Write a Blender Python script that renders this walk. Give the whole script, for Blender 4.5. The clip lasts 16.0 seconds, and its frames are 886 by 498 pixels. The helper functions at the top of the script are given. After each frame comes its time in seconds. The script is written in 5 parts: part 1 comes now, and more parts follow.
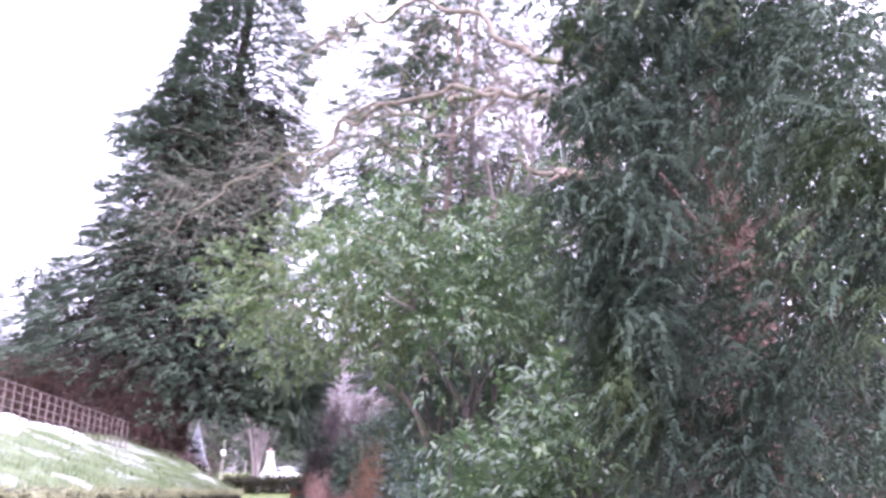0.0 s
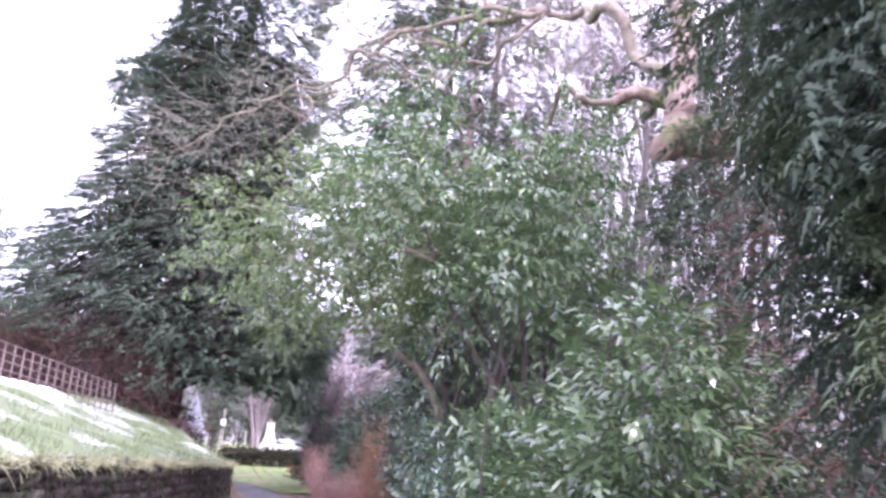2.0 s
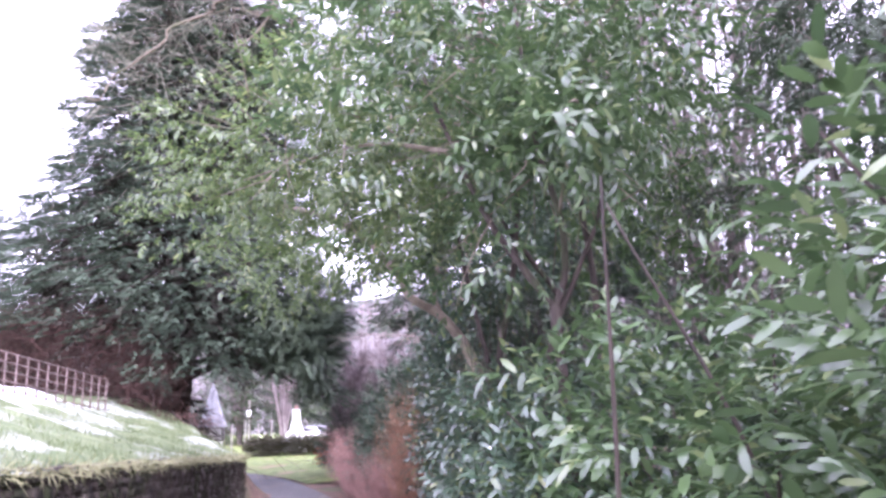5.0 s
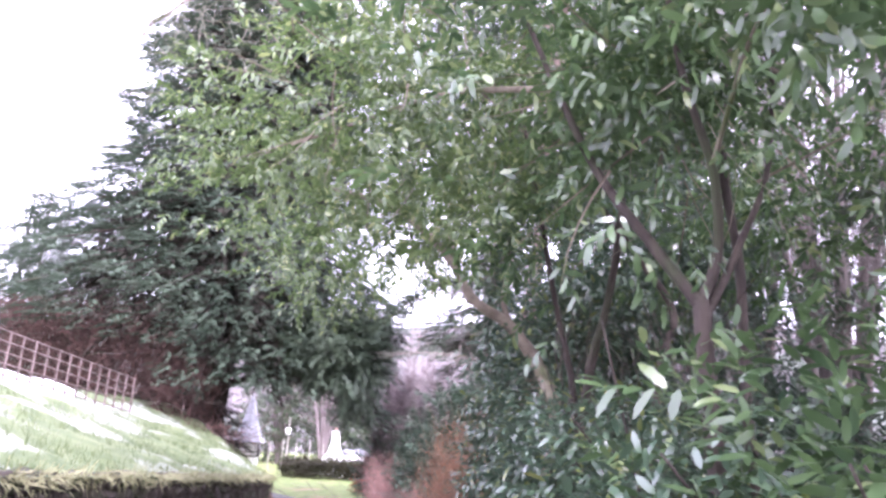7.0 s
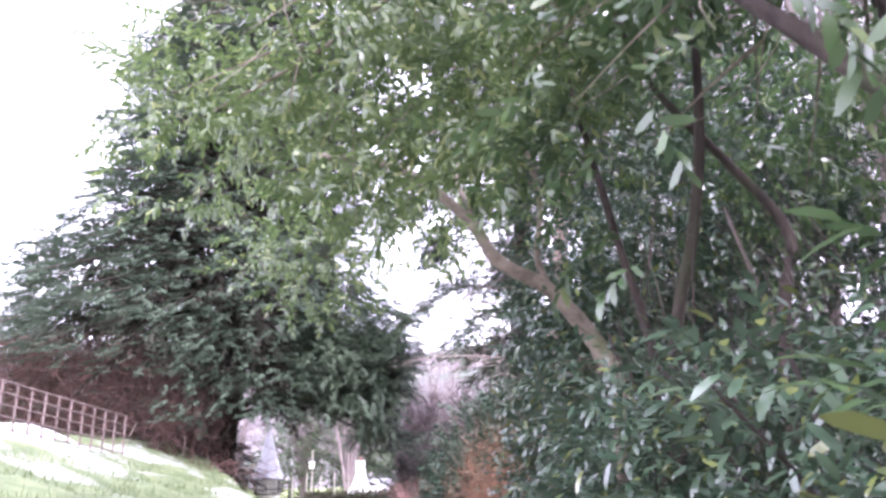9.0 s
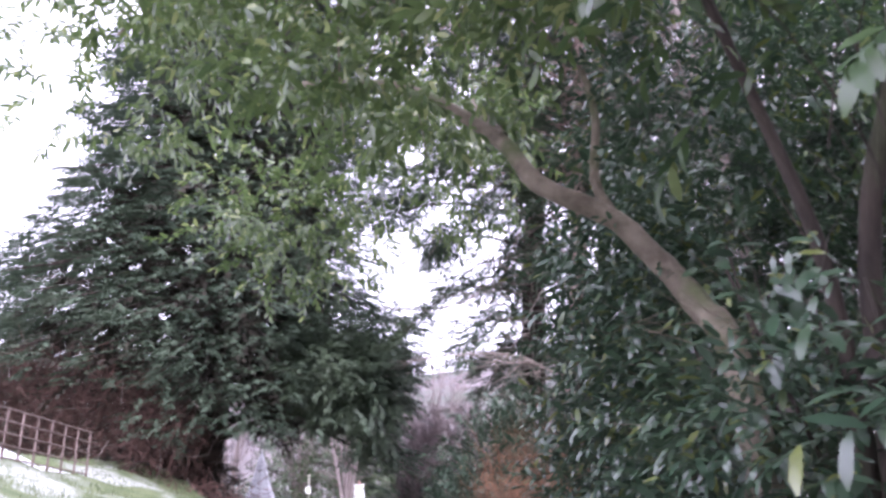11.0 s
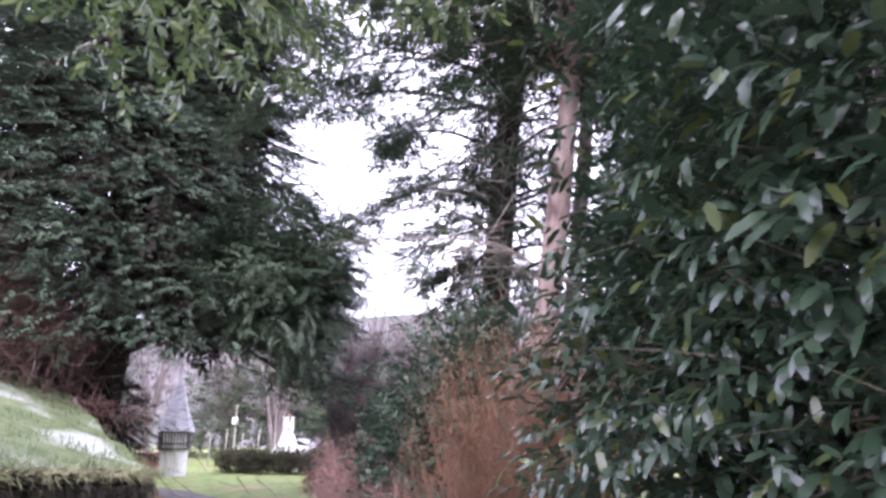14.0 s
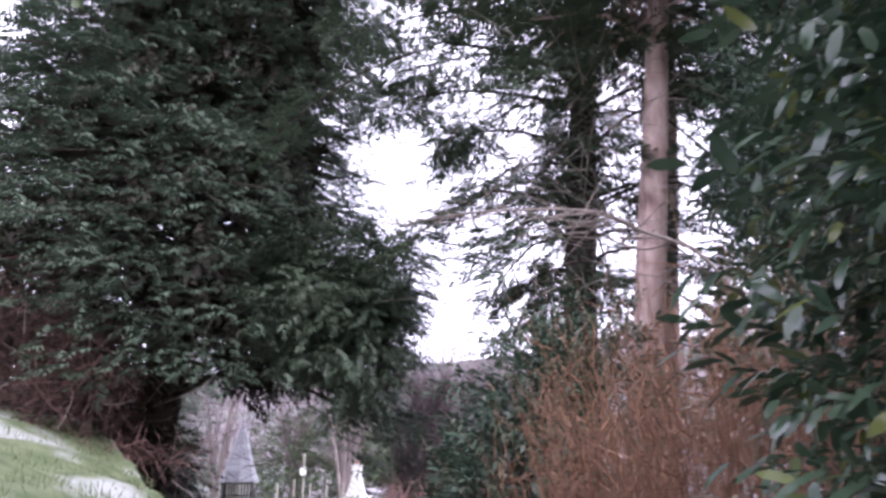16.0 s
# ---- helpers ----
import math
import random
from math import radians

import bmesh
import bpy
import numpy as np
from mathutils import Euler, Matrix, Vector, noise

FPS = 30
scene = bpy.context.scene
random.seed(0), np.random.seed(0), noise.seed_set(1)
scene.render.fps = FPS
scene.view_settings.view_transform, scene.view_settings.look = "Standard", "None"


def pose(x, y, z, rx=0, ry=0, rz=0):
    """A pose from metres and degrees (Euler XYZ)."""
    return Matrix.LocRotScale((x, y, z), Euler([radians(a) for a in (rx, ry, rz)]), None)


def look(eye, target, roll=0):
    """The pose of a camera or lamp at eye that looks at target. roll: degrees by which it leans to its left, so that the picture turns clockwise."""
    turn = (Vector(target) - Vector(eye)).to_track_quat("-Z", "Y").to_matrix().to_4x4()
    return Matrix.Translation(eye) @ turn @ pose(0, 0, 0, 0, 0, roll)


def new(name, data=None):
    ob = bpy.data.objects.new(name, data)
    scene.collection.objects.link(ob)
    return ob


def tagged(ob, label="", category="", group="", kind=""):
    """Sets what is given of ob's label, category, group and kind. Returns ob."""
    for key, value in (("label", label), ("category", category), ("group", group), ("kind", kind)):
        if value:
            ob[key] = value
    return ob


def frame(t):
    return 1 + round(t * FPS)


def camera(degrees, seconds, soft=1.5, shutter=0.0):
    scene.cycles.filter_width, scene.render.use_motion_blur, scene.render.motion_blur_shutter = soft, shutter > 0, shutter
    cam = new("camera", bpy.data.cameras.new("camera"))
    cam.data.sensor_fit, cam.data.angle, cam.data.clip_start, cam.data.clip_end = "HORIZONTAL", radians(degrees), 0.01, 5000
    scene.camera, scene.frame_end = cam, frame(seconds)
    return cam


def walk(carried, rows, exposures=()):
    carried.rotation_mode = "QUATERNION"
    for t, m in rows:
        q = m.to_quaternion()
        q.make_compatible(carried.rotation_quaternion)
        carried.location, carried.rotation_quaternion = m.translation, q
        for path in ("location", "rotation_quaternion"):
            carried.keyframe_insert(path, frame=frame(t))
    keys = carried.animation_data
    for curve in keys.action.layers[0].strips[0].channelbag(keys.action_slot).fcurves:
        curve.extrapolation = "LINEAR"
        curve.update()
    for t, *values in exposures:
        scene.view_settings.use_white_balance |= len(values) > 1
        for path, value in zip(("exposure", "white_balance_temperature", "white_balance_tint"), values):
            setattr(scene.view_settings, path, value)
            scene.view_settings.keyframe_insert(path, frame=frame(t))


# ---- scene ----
cam = camera(65.4, 16.0, soft=2.9, shutter=0.3)
METRES, EYE, TILT, LEAN, TURN = 17.0, 1.5, 16.0, 0.0, 0.0
ROWS = [
    (0.0, 0.0, 0.0, 0.0, -0.0, 0.0, -0.0),
    (0.5, -0.0004, 0.0277, -0.0091, -2.82, -0.22, 0.57),
    (1.0, -0.0067, 0.0581, -0.0184, -1.78, -1.3, -0.13),
    (1.5, -0.0069, 0.0876, -0.0286, -0.73, -1.8, 1.16),
    (2.0, -0.0142, 0.1185, -0.0368, 0.86, -1.57, -2.35),
    (2.5, -0.0147, 0.1476, -0.0498, 0.46, -1.91, -0.3),
    (3.0, -0.018, 0.1789, -0.0598, -0.15, -2.25, 0.85),
    (3.5, -0.02, 0.2088, -0.0692, -0.01, -2.87, -0.9),
    (4.0, -0.02, 0.2403, -0.0795, 0.06, -3.66, 0.65),
    (6.5, -0.0375, 0.3856, -0.1269, 6.18, -1.84, 2.23),
    (7.0, -0.0427, 0.4161, -0.1362, 6.74, -0.74, -0.94),
    (7.5, -0.0449, 0.4454, -0.1461, 6.63, 0.26, 2.18),
    (8.0, -0.0533, 0.4765, -0.1574, 8.86, 0.64, -0.82),
    (8.5, -0.0558, 0.505, -0.1685, 7.99, 0.92, 3.33),
    (11.0, -0.085, 0.6432, -0.2189, 7.74, 3.1, 4.41),
    (11.5, -0.0944, 0.6705, -0.2288, 7.8, 1.89, 0.07),
    (12.0, -0.0957, 0.7019, -0.2419, 4.54, 0.61, 2.28),
    (12.5, -0.1022, 0.7313, -0.2532, 4.54, -0.7, 1.75),
    (13.0, -0.1059, 0.762, -0.2642, 5.36, -1.14, 2.23),
    (13.5, -0.1082, 0.7899, -0.2736, 4.76, -1.52, 2.67),
    (14.0, -0.116, 0.8196, -0.2836, 3.53, -1.39, 0.17),
    (14.5, -0.1191, 0.8475, -0.2947, 2.57, -0.74, 3.73),
    (15.0, -0.1278, 0.8772, -0.3051, 4.98, 1.04, -1.13),
    (15.5, -0.1296, 0.9041, -0.3162, 6.27, 1.31, 0.52),
    (16.0, -0.1359, 0.9309, -0.3257, 8.79, 2.53, 2.93),
]
walk(cam, [(t, pose(0, 0, EYE, TILT, LEAN, TURN) @ pose(METRES * x, METRES * y, METRES * z, 90 + pitch, roll, yaw)) for t, x, y, z, yaw, pitch, roll in ROWS],
     exposures=[(0.0, 2.12, 5660, 38), (4.0, 2.18, 5640, 38), (8.5, 2.53, 5820, 32), (11.0, 1.8, 5790, 30), (13.0, 1.78, 5800, 29), (15.0, 1.74, 5800, 28), (15.5, 1.58, 5800, 29), (16.0, 1.45, 5800, 29)])

# ---- light ----
SUN_EL, SUN_AZ = 48.0, 150.0
world = bpy.data.worlds.new("overcast_sky")
scene.world = world
world.use_nodes = True
wn = world.node_tree
wn.nodes.clear()
sky = wn.nodes.new("ShaderNodeTexSky")
sky.sky_type = "NISHITA"
sky.sun_disc = False
sky.sun_elevation, sky.sun_rotation = radians(SUN_EL), radians(SUN_AZ)
sky.dust_density, sky.air_density = 4.0, 1.0
cloud = wn.nodes.new("ShaderNodeMixRGB")
cloud.inputs[0].default_value = 0.8
cloud.inputs[2].default_value = (13.0, 12.7, 13.2, 1)
bgd = wn.nodes.new("ShaderNodeBackground")
bgd.inputs[1].default_value = 0.115
wout = wn.nodes.new("ShaderNodeOutputWorld")
wn.links.new(sky.outputs[0], cloud.inputs[1])
wn.links.new(cloud.outputs[0], bgd.inputs[0])
wn.links.new(bgd.outputs[0], wout.inputs[0])
sun_data = bpy.data.lights.new("sun", "SUN")
sun_data.energy, sun_data.angle, sun_data.color = 1.2, radians(20), (1.0, 0.97, 0.93)
sun_ob = new("sun", sun_data)
sun_ob.matrix_world = look((0, 0, 50), (50 * math.sin(radians(SUN_AZ)) * -1, 50 * math.cos(radians(SUN_AZ)) * -1, 50 - 50 * math.tan(radians(SUN_EL))))

# ---- materials ----


def mat(name, c1, c2, rough=0.7, scale=6.0, island=0.0, bump=0.0, bump_scale=40.0, translucent=0.0, c3=None, c3_scale=1.2, c3_at=0.55, metal=0.0, stretch=(1, 1, 1), per_object=False, tip=None, spec=0.5, coat=0.0):
    """A surface of two colours mixed by grain, with a third in larger patches; island: how far each leaf or stone keeps its own mix."""
    m = bpy.data.materials.new(name)
    m.use_nodes = True
    nt = m.node_tree
    n, l = nt.nodes, nt.links
    p = n["Principled BSDF"]
    p.inputs["Roughness"].default_value = rough
    p.inputs["Metallic"].default_value = metal
    p.inputs["Specular IOR Level"].default_value = spec
    p.inputs["Coat Weight"].default_value = coat
    p.inputs["Coat Roughness"].default_value = 0.28
    tc = n.new("ShaderNodeTexCoord")
    mp = n.new("ShaderNodeMapping")
    mp.inputs["Scale"].default_value = stretch
    l.new(tc.outputs["Object"], mp.inputs[0])
    nz = n.new("ShaderNodeTexNoise")
    nz.inputs["Scale"].default_value = scale
    nz.inputs["Detail"].default_value = 5
    l.new(mp.outputs[0], nz.inputs[0])
    ramp = n.new("ShaderNodeMapRange")
    ramp.inputs[1].default_value, ramp.inputs[2].default_value = 0.32, 0.68
    l.new(nz.outputs[0], ramp.inputs[0])
    fac = ramp.outputs[0]
    if island:
        if per_object:
            g = n.new("ShaderNodeObjectInfo")
            rnd = g.outputs["Random"]
        else:
            g = n.new("ShaderNodeNewGeometry")
            rnd = g.outputs["Random Per Island"]
        mx = n.new("ShaderNodeMix")
        mx.inputs[0].default_value = island
        l.new(fac, mx.inputs[2])
        l.new(rnd, mx.inputs[3])
        fac = mx.outputs[0]
    col = n.new("ShaderNodeMixRGB")
    col.inputs[1].default_value, col.inputs[2].default_value = (*c1, 1), (*c2, 1)
    l.new(fac, col.inputs[0])
    out = col.outputs[0]
    if tip is not None and island:
        th = n.new("ShaderNodeMapRange")
        th.inputs[1].default_value, th.inputs[2].default_value = 0.9, 0.95
        l.new(rnd, th.inputs[0])
        ct = n.new("ShaderNodeMixRGB")
        ct.inputs[2].default_value = (*tip, 1)
        l.new(th.outputs[0], ct.inputs[0])
        l.new(out, ct.inputs[1])
        out = ct.outputs[0]
    if c3 is not None:
        n3 = n.new("ShaderNodeTexNoise")
        n3.inputs["Scale"].default_value = c3_scale
        n3.inputs["Detail"].default_value = 6
        l.new(mp.outputs[0], n3.inputs[0])
        r3 = n.new("ShaderNodeMapRange")
        r3.inputs[1].default_value, r3.inputs[2].default_value = c3_at - 0.05, c3_at + 0.07
        l.new(n3.outputs[0], r3.inputs[0])
        k3 = n.new("ShaderNodeMixRGB")
        k3.inputs[2].default_value = (*c3, 1)
        l.new(r3.outputs[0], k3.inputs[0])
        l.new(out, k3.inputs[1])
        out = k3.outputs[0]
    l.new(out, p.inputs["Base Color"])
    if bump:
        nb = n.new("ShaderNodeTexNoise")
        nb.inputs["Scale"].default_value = bump_scale
        nb.inputs["Detail"].default_value = 6
        l.new(mp.outputs[0], nb.inputs[0])
        b = n.new("ShaderNodeBump")
        b.inputs["Strength"].default_value = bump
        b.inputs["Distance"].default_value = 0.03
        l.new(nb.outputs[0], b.inputs["Height"])
        l.new(b.outputs[0], p.inputs["Normal"])
    if translucent:
        tr = n.new("ShaderNodeBsdfTranslucent")
        l.new(out, tr.inputs[0])
        ms = n.new("ShaderNodeMixShader")
        ms.inputs[0].default_value = translucent
        l.new(p.outputs[0], ms.inputs[1])
        l.new(tr.outputs[0], ms.inputs[2])
        l.new(ms.outputs[0], n["Material Output"].inputs[0])
    return m


M_FIR = mat("fir_needles", (0.042, 0.066, 0.045), (0.098, 0.132, 0.088), 0.8, 0.5, 0.6, translucent=0.12, c3=(0.1, 0.125, 0.088), c3_scale=0.6, c3_at=0.63, spec=0.25)
# Dark brown for the inner boughs; the crown's shade is in the colour.
M_INNER = mat("shade_dark_inner_needles", (0.034, 0.03, 0.022), (0.075, 0.064, 0.048), 0.85, 1.0, 0.6)
M_CEDAR = mat("cedar_needles", (0.036, 0.06, 0.038), (0.09, 0.125, 0.07), 0.6, 0.6, 0.5, translucent=0.15)
M_YEW = mat("yew_needles", (0.024, 0.044, 0.028), (0.082, 0.118, 0.074), 0.6, 1.0, 0.5, translucent=0.12, c3=(0.1, 0.135, 0.05), c3_scale=1.1, c3_at=0.64, spec=0.3)
M_LAUREL = mat("laurel_leaf", (0.042, 0.082, 0.036), (0.13, 0.205, 0.08), 0.22, 1.0, 0.7, translucent=0.32, tip=(0.22, 0.28, 0.12), spec=0.9, coat=0.35)
M_LAUREL_PALE = mat("young_laurel_leaf", (0.062, 0.104, 0.042), (0.175, 0.245, 0.085), 0.25, 1.0, 0.7, translucent=0.4, tip=(0.28, 0.33, 0.13), spec=0.8, coat=0.35)
# Darker copy of the laurel leaf, with the hedge's shade in its colour.
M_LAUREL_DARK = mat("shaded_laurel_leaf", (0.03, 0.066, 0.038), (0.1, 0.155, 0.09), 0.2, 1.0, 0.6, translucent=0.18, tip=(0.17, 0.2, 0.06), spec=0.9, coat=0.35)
M_LEAF_OBJ = mat("single_laurel_leaf", (0.03, 0.065, 0.036), (0.1, 0.16, 0.09), 0.24, 20.0, 0.7, translucent=0.15, per_object=True, tip=(0.2, 0.24, 0.07), spec=0.7, coat=0.35)
M_HOLLY = mat("evergreen_leaf", (0.032, 0.06, 0.038), (0.085, 0.13, 0.08), 0.4, 1.0, 0.6, translucent=0.15)
M_BARK = mat("dark_bark", (0.026, 0.019, 0.016), (0.07, 0.053, 0.043), 0.9, 9.0, bump=0.7, bump_scale=18, stretch=(1, 1, 0.3), c3=(0.045, 0.058, 0.024), c3_scale=1.5, c3_at=0.62)
M_BARK_GREY = mat("laurel_bark", (0.12, 0.095, 0.07), (0.24, 0.2, 0.155), 0.85, 8.0, bump=0.5, bump_scale=25, c3=(0.1, 0.12, 0.05), c3_scale=1.8, c3_at=0.58)
M_BARK_PINK = mat("pine_bark", (0.28, 0.19, 0.17), (0.46, 0.35, 0.31), 0.9, 7.0, bump=0.8, bump_scale=9, stretch=(1, 1, 0.35), c3=(0.16, 0.1, 0.09), c3_scale=3.0, c3_at=0.6)
M_BARK_PALE = mat("peeling_bark", (0.1, 0.068, 0.053), (0.29, 0.215, 0.175), 0.9, 6.0, bump=0.9, bump_scale=14, c3=(0.11, 0.13, 0.04), c3_scale=2.6, c3_at=0.6)
M_BARK_RED = mat("red_yew_bark", (0.09, 0.05, 0.04), (0.24, 0.15, 0.125), 0.9, 7.0, bump=0.8, bump_scale=12, stretch=(1, 1, 0.3), c3=(0.3, 0.22, 0.19), c3_scale=2.0, c3_at=0.62)
M_DEAD = mat("dead_red_needles", (0.045, 0.024, 0.02), (0.135, 0.075, 0.062), 0.95, 1.0, 0.6)
M_TWIG = mat("brown_twig", (0.15, 0.08, 0.05), (0.4, 0.225, 0.135), 0.8, 2.0, 0.7)
M_LICHEN = mat("lichened_twig", (0.14, 0.13, 0.1), (0.34, 0.33, 0.26), 0.9, 1.0, 0.6)
M_TWIG_WOOD = mat("wood_twig", (0.085, 0.072, 0.066), (0.22, 0.185, 0.17), 0.9, 1.0, 0.6)
M_TWIG_RED = mat("beech_twig", (0.16, 0.092, 0.077), (0.36, 0.215, 0.185), 0.85, 1.0, 0.6)
M_TWIG_GREY = mat("bare_grey_twig", (0.16, 0.127, 0.128), (0.34, 0.28, 0.285), 0.9, 1.0, 0.6)
M_TWIG_DEAD = mat("dead_fir_twig", (0.16, 0.13, 0.11), (0.3, 0.26, 0.23), 0.9, 1.0, 0.5)
M_SOIL = mat("leaf_litter_soil", (0.055, 0.035, 0.027), (0.15, 0.09, 0.065), 0.95, 3.0, bump=0.8, bump_scale=14, c3=(0.06, 0.07, 0.03), c3_scale=0.5, c3_at=0.6)
M_LAWN = mat("frosted_lawn", (0.082, 0.115, 0.048), (0.165, 0.2, 0.1), 0.9, 3.0, bump=0.7, bump_scale=30, c3=(0.4, 0.42, 0.39), c3_scale=0.6, c3_at=0.57)
M_BLADE = mat("grass_blade", (0.09, 0.13, 0.05), (0.19, 0.23, 0.11), 0.7, 0.8, 0.6, translucent=0.2, c3=(0.38, 0.4, 0.35), c3_scale=0.7, c3_at=0.61)
M_STRAW = mat("dry_grass", (0.18, 0.19, 0.085), (0.42, 0.41, 0.25), 0.85, 3.0, 0.6, translucent=0.15)
M_VERGE = mat("verge_grass", (0.1, 0.15, 0.035), (0.22, 0.27, 0.08), 0.9, 2.0, bump=0.6, bump_scale=30, c3=(0.26, 0.21, 0.11), c3_scale=0.7, c3_at=0.6)
M_ASPHALT = mat("lane_asphalt", (0.045, 0.045, 0.048), (0.085, 0.083, 0.088), 0.75, 25.0, bump=0.4, bump_scale=160, c3=(0.12, 0.1, 0.085), c3_scale=0.8, c3_at=0.63)
M_STONE = mat("mossy_wall_stone", (0.035, 0.029, 0.025), (0.12, 0.1, 0.085), 0.92, 5.0, 0.6, bump=0.7, bump_scale=22, c3=(0.035, 0.045, 0.016), c3_scale=2.2, c3_at=0.52)
M_STONE_OBJ = mat("single_wall_stone", (0.035, 0.029, 0.025), (0.12, 0.1, 0.085), 0.92, 5.0, 0.6, bump=0.7, bump_scale=22, c3=(0.035, 0.045, 0.016), c3_scale=2.2, c3_at=0.52, per_object=True)
M_CORE = mat("wall_earth", (0.022, 0.017, 0.013), (0.05, 0.04, 0.03), 0.95, 8.0, bump=0.6)
M_TRELLIS = mat("weathered_trellis_wood", (0.12, 0.085, 0.075), (0.24, 0.18, 0.165), 0.85, 12.0, bump=0.3, stretch=(1, 1, 0.2))
M_RENDER = mat("white_render", (0.66, 0.65, 0.64), (0.82, 0.81, 0.8), 0.85, 2.0, bump=0.2, bump_scale=60)
M_TIMBER = mat("black_timber", (0.02, 0.018, 0.017), (0.05, 0.045, 0.04), 0.7, 8.0)
M_SLATE = mat("pale_slate", (0.22, 0.22, 0.24), (0.42, 0.42, 0.45), 0.6, 5.0, 0.5, c3=(0.6, 0.6, 0.62), c3_scale=1.3, c3_at=0.6)
M_SLATE_OBJ = mat("roof_slate", (0.22, 0.22, 0.24), (0.45, 0.45, 0.48), 0.6, 5.0, 0.6, per_object=True)
M_BRICK = mat("pink_brick", (0.3, 0.16, 0.13), (0.45, 0.27, 0.23), 0.85, 7.0)
M_PANE = mat("dark_pane", (0.03, 0.033, 0.036), (0.05, 0.055, 0.06), 0.08, 2.0)
M_POST = mat("grey_pole", (0.3, 0.28, 0.25), (0.45, 0.42, 0.38), 0.7, 6.0)
M_LAMPBOX = mat("white_lamp_box", (0.75, 0.75, 0.75), (0.85, 0.85, 0.85), 0.4, 6.0)
M_HILL = mat("wooded_hillside", (0.075, 0.066, 0.068), (0.15, 0.13, 0.13), 0.95, 0.12, bump=0.9, bump_scale=0.5, c3=(0.06, 0.075, 0.055), c3_scale=0.03, c3_at=0.54)
M_HILLTREE = mat("bare_wood", (0.095, 0.085, 0.095), (0.2, 0.175, 0.19), 0.95, 0.1, 0.6)
M_HEDGE = mat("clipped_hedge_leaf", (0.045, 0.05, 0.025), (0.12, 0.11, 0.06), 0.7, 1.5, 0.6, translucent=0.1)
M_RUST = mat("rusty_fern", (0.2, 0.07, 0.04), (0.38, 0.16, 0.09), 0.85, 2.0, 0.6)
# Greyed and paled green: the haze of distance is put into the leaf colour.
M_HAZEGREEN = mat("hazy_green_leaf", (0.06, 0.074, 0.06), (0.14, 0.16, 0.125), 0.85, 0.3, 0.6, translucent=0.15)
M_SNOW = mat("thin_snow", (0.62, 0.63, 0.65), (0.82, 0.82, 0.83), 0.8, 4.0, bump=0.5, bump_scale=9, c3=(0.3, 0.33, 0.22), c3_scale=2.2, c3_at=0.66)
M_FARGREEN = mat("far_green_leaf", (0.06, 0.09, 0.05), (0.14, 0.18, 0.1), 0.8, 0.3, 0.6, translucent=0.1)

# ---- builders ----
RNG = np.random.default_rng(7)


def empty(name, at=(0, 0, 0)):
    ob = new(name)
    ob.location = at
    return ob


def quads(name, v, f, material):
    """A mesh of quads from arrays."""
    me = bpy.data.meshes.new(name)
    v = np.ascontiguousarray(v, dtype=np.float32).reshape(-1, 3)
    f = np.ascontiguousarray(f, dtype=np.int32).reshape(-1, 4)
    me.vertices.add(len(v))
    me.vertices.foreach_set("co", v.ravel())
    me.loops.add(f.size)
    me.loops.foreach_set("vertex_index", f.ravel())
    me.polygons.add(len(f))
    me.polygons.foreach_set("loop_start", np.arange(0, f.size, 4, dtype=np.int32))
    me.update(calc_edges=True)
    me.materials.append(material)
    return me


def part(name, data, parent=None, label="", material=None, smooth=False):
    """Links a mesh, or a bmesh, as one object under a thing or a part."""
    if isinstance(data, bmesh.types.BMesh):
        me = bpy.data.meshes.new(name)
        data.to_mesh(me)
        data.free()
        me.materials.append(material)
        data = me
    if smooth:
        data.polygons.foreach_set("use_smooth", np.ones(len(data.polygons), dtype=bool))
    ob = new(name, data)
    if parent is not None:
        ob.parent = parent
    if label:
        ob["label"] = label
    if name in ("branchwork", "twig_growth", "dead_growth", "cane_growth", "stem_growth", "ivy", "moss"):
        ob["kind"] = "stuff"
    return ob


def merge(pieces):
    """Arrays of several quad meshes joined into one."""
    vs, fs, k = [], [], 0
    for v, f in pieces:
        v, f = np.asarray(v, float).reshape(-1, 3), np.asarray(f, int).reshape(-1, 4)
        vs.append(v)
        fs.append(f + k)
        k += len(v)
    return np.concatenate(vs), np.concatenate(fs)


def unit(a):
    return a / np.maximum(np.linalg.norm(a, axis=-1, keepdims=True), 1e-9)


def spline(pts, n):
    """n points on a smooth curve through pts (rows of any width)."""
    p = np.asarray(pts, float)
    q = np.vstack([2 * p[0] - p[1], p, 2 * p[-1] - p[-2]])
    u = np.linspace(0, len(p) - 1, n)
    i = np.minimum(u.astype(int), len(p) - 2)
    t = (u - i)[:, None]
    a, b, c, d = q[i], q[i + 1], q[i + 2], q[i + 3]
    return 0.5 * (2 * b + (c - a) * t + (2 * a - 5 * b + 4 * c - d) * t * t + (3 * b - a - 3 * c + d) * t ** 3)


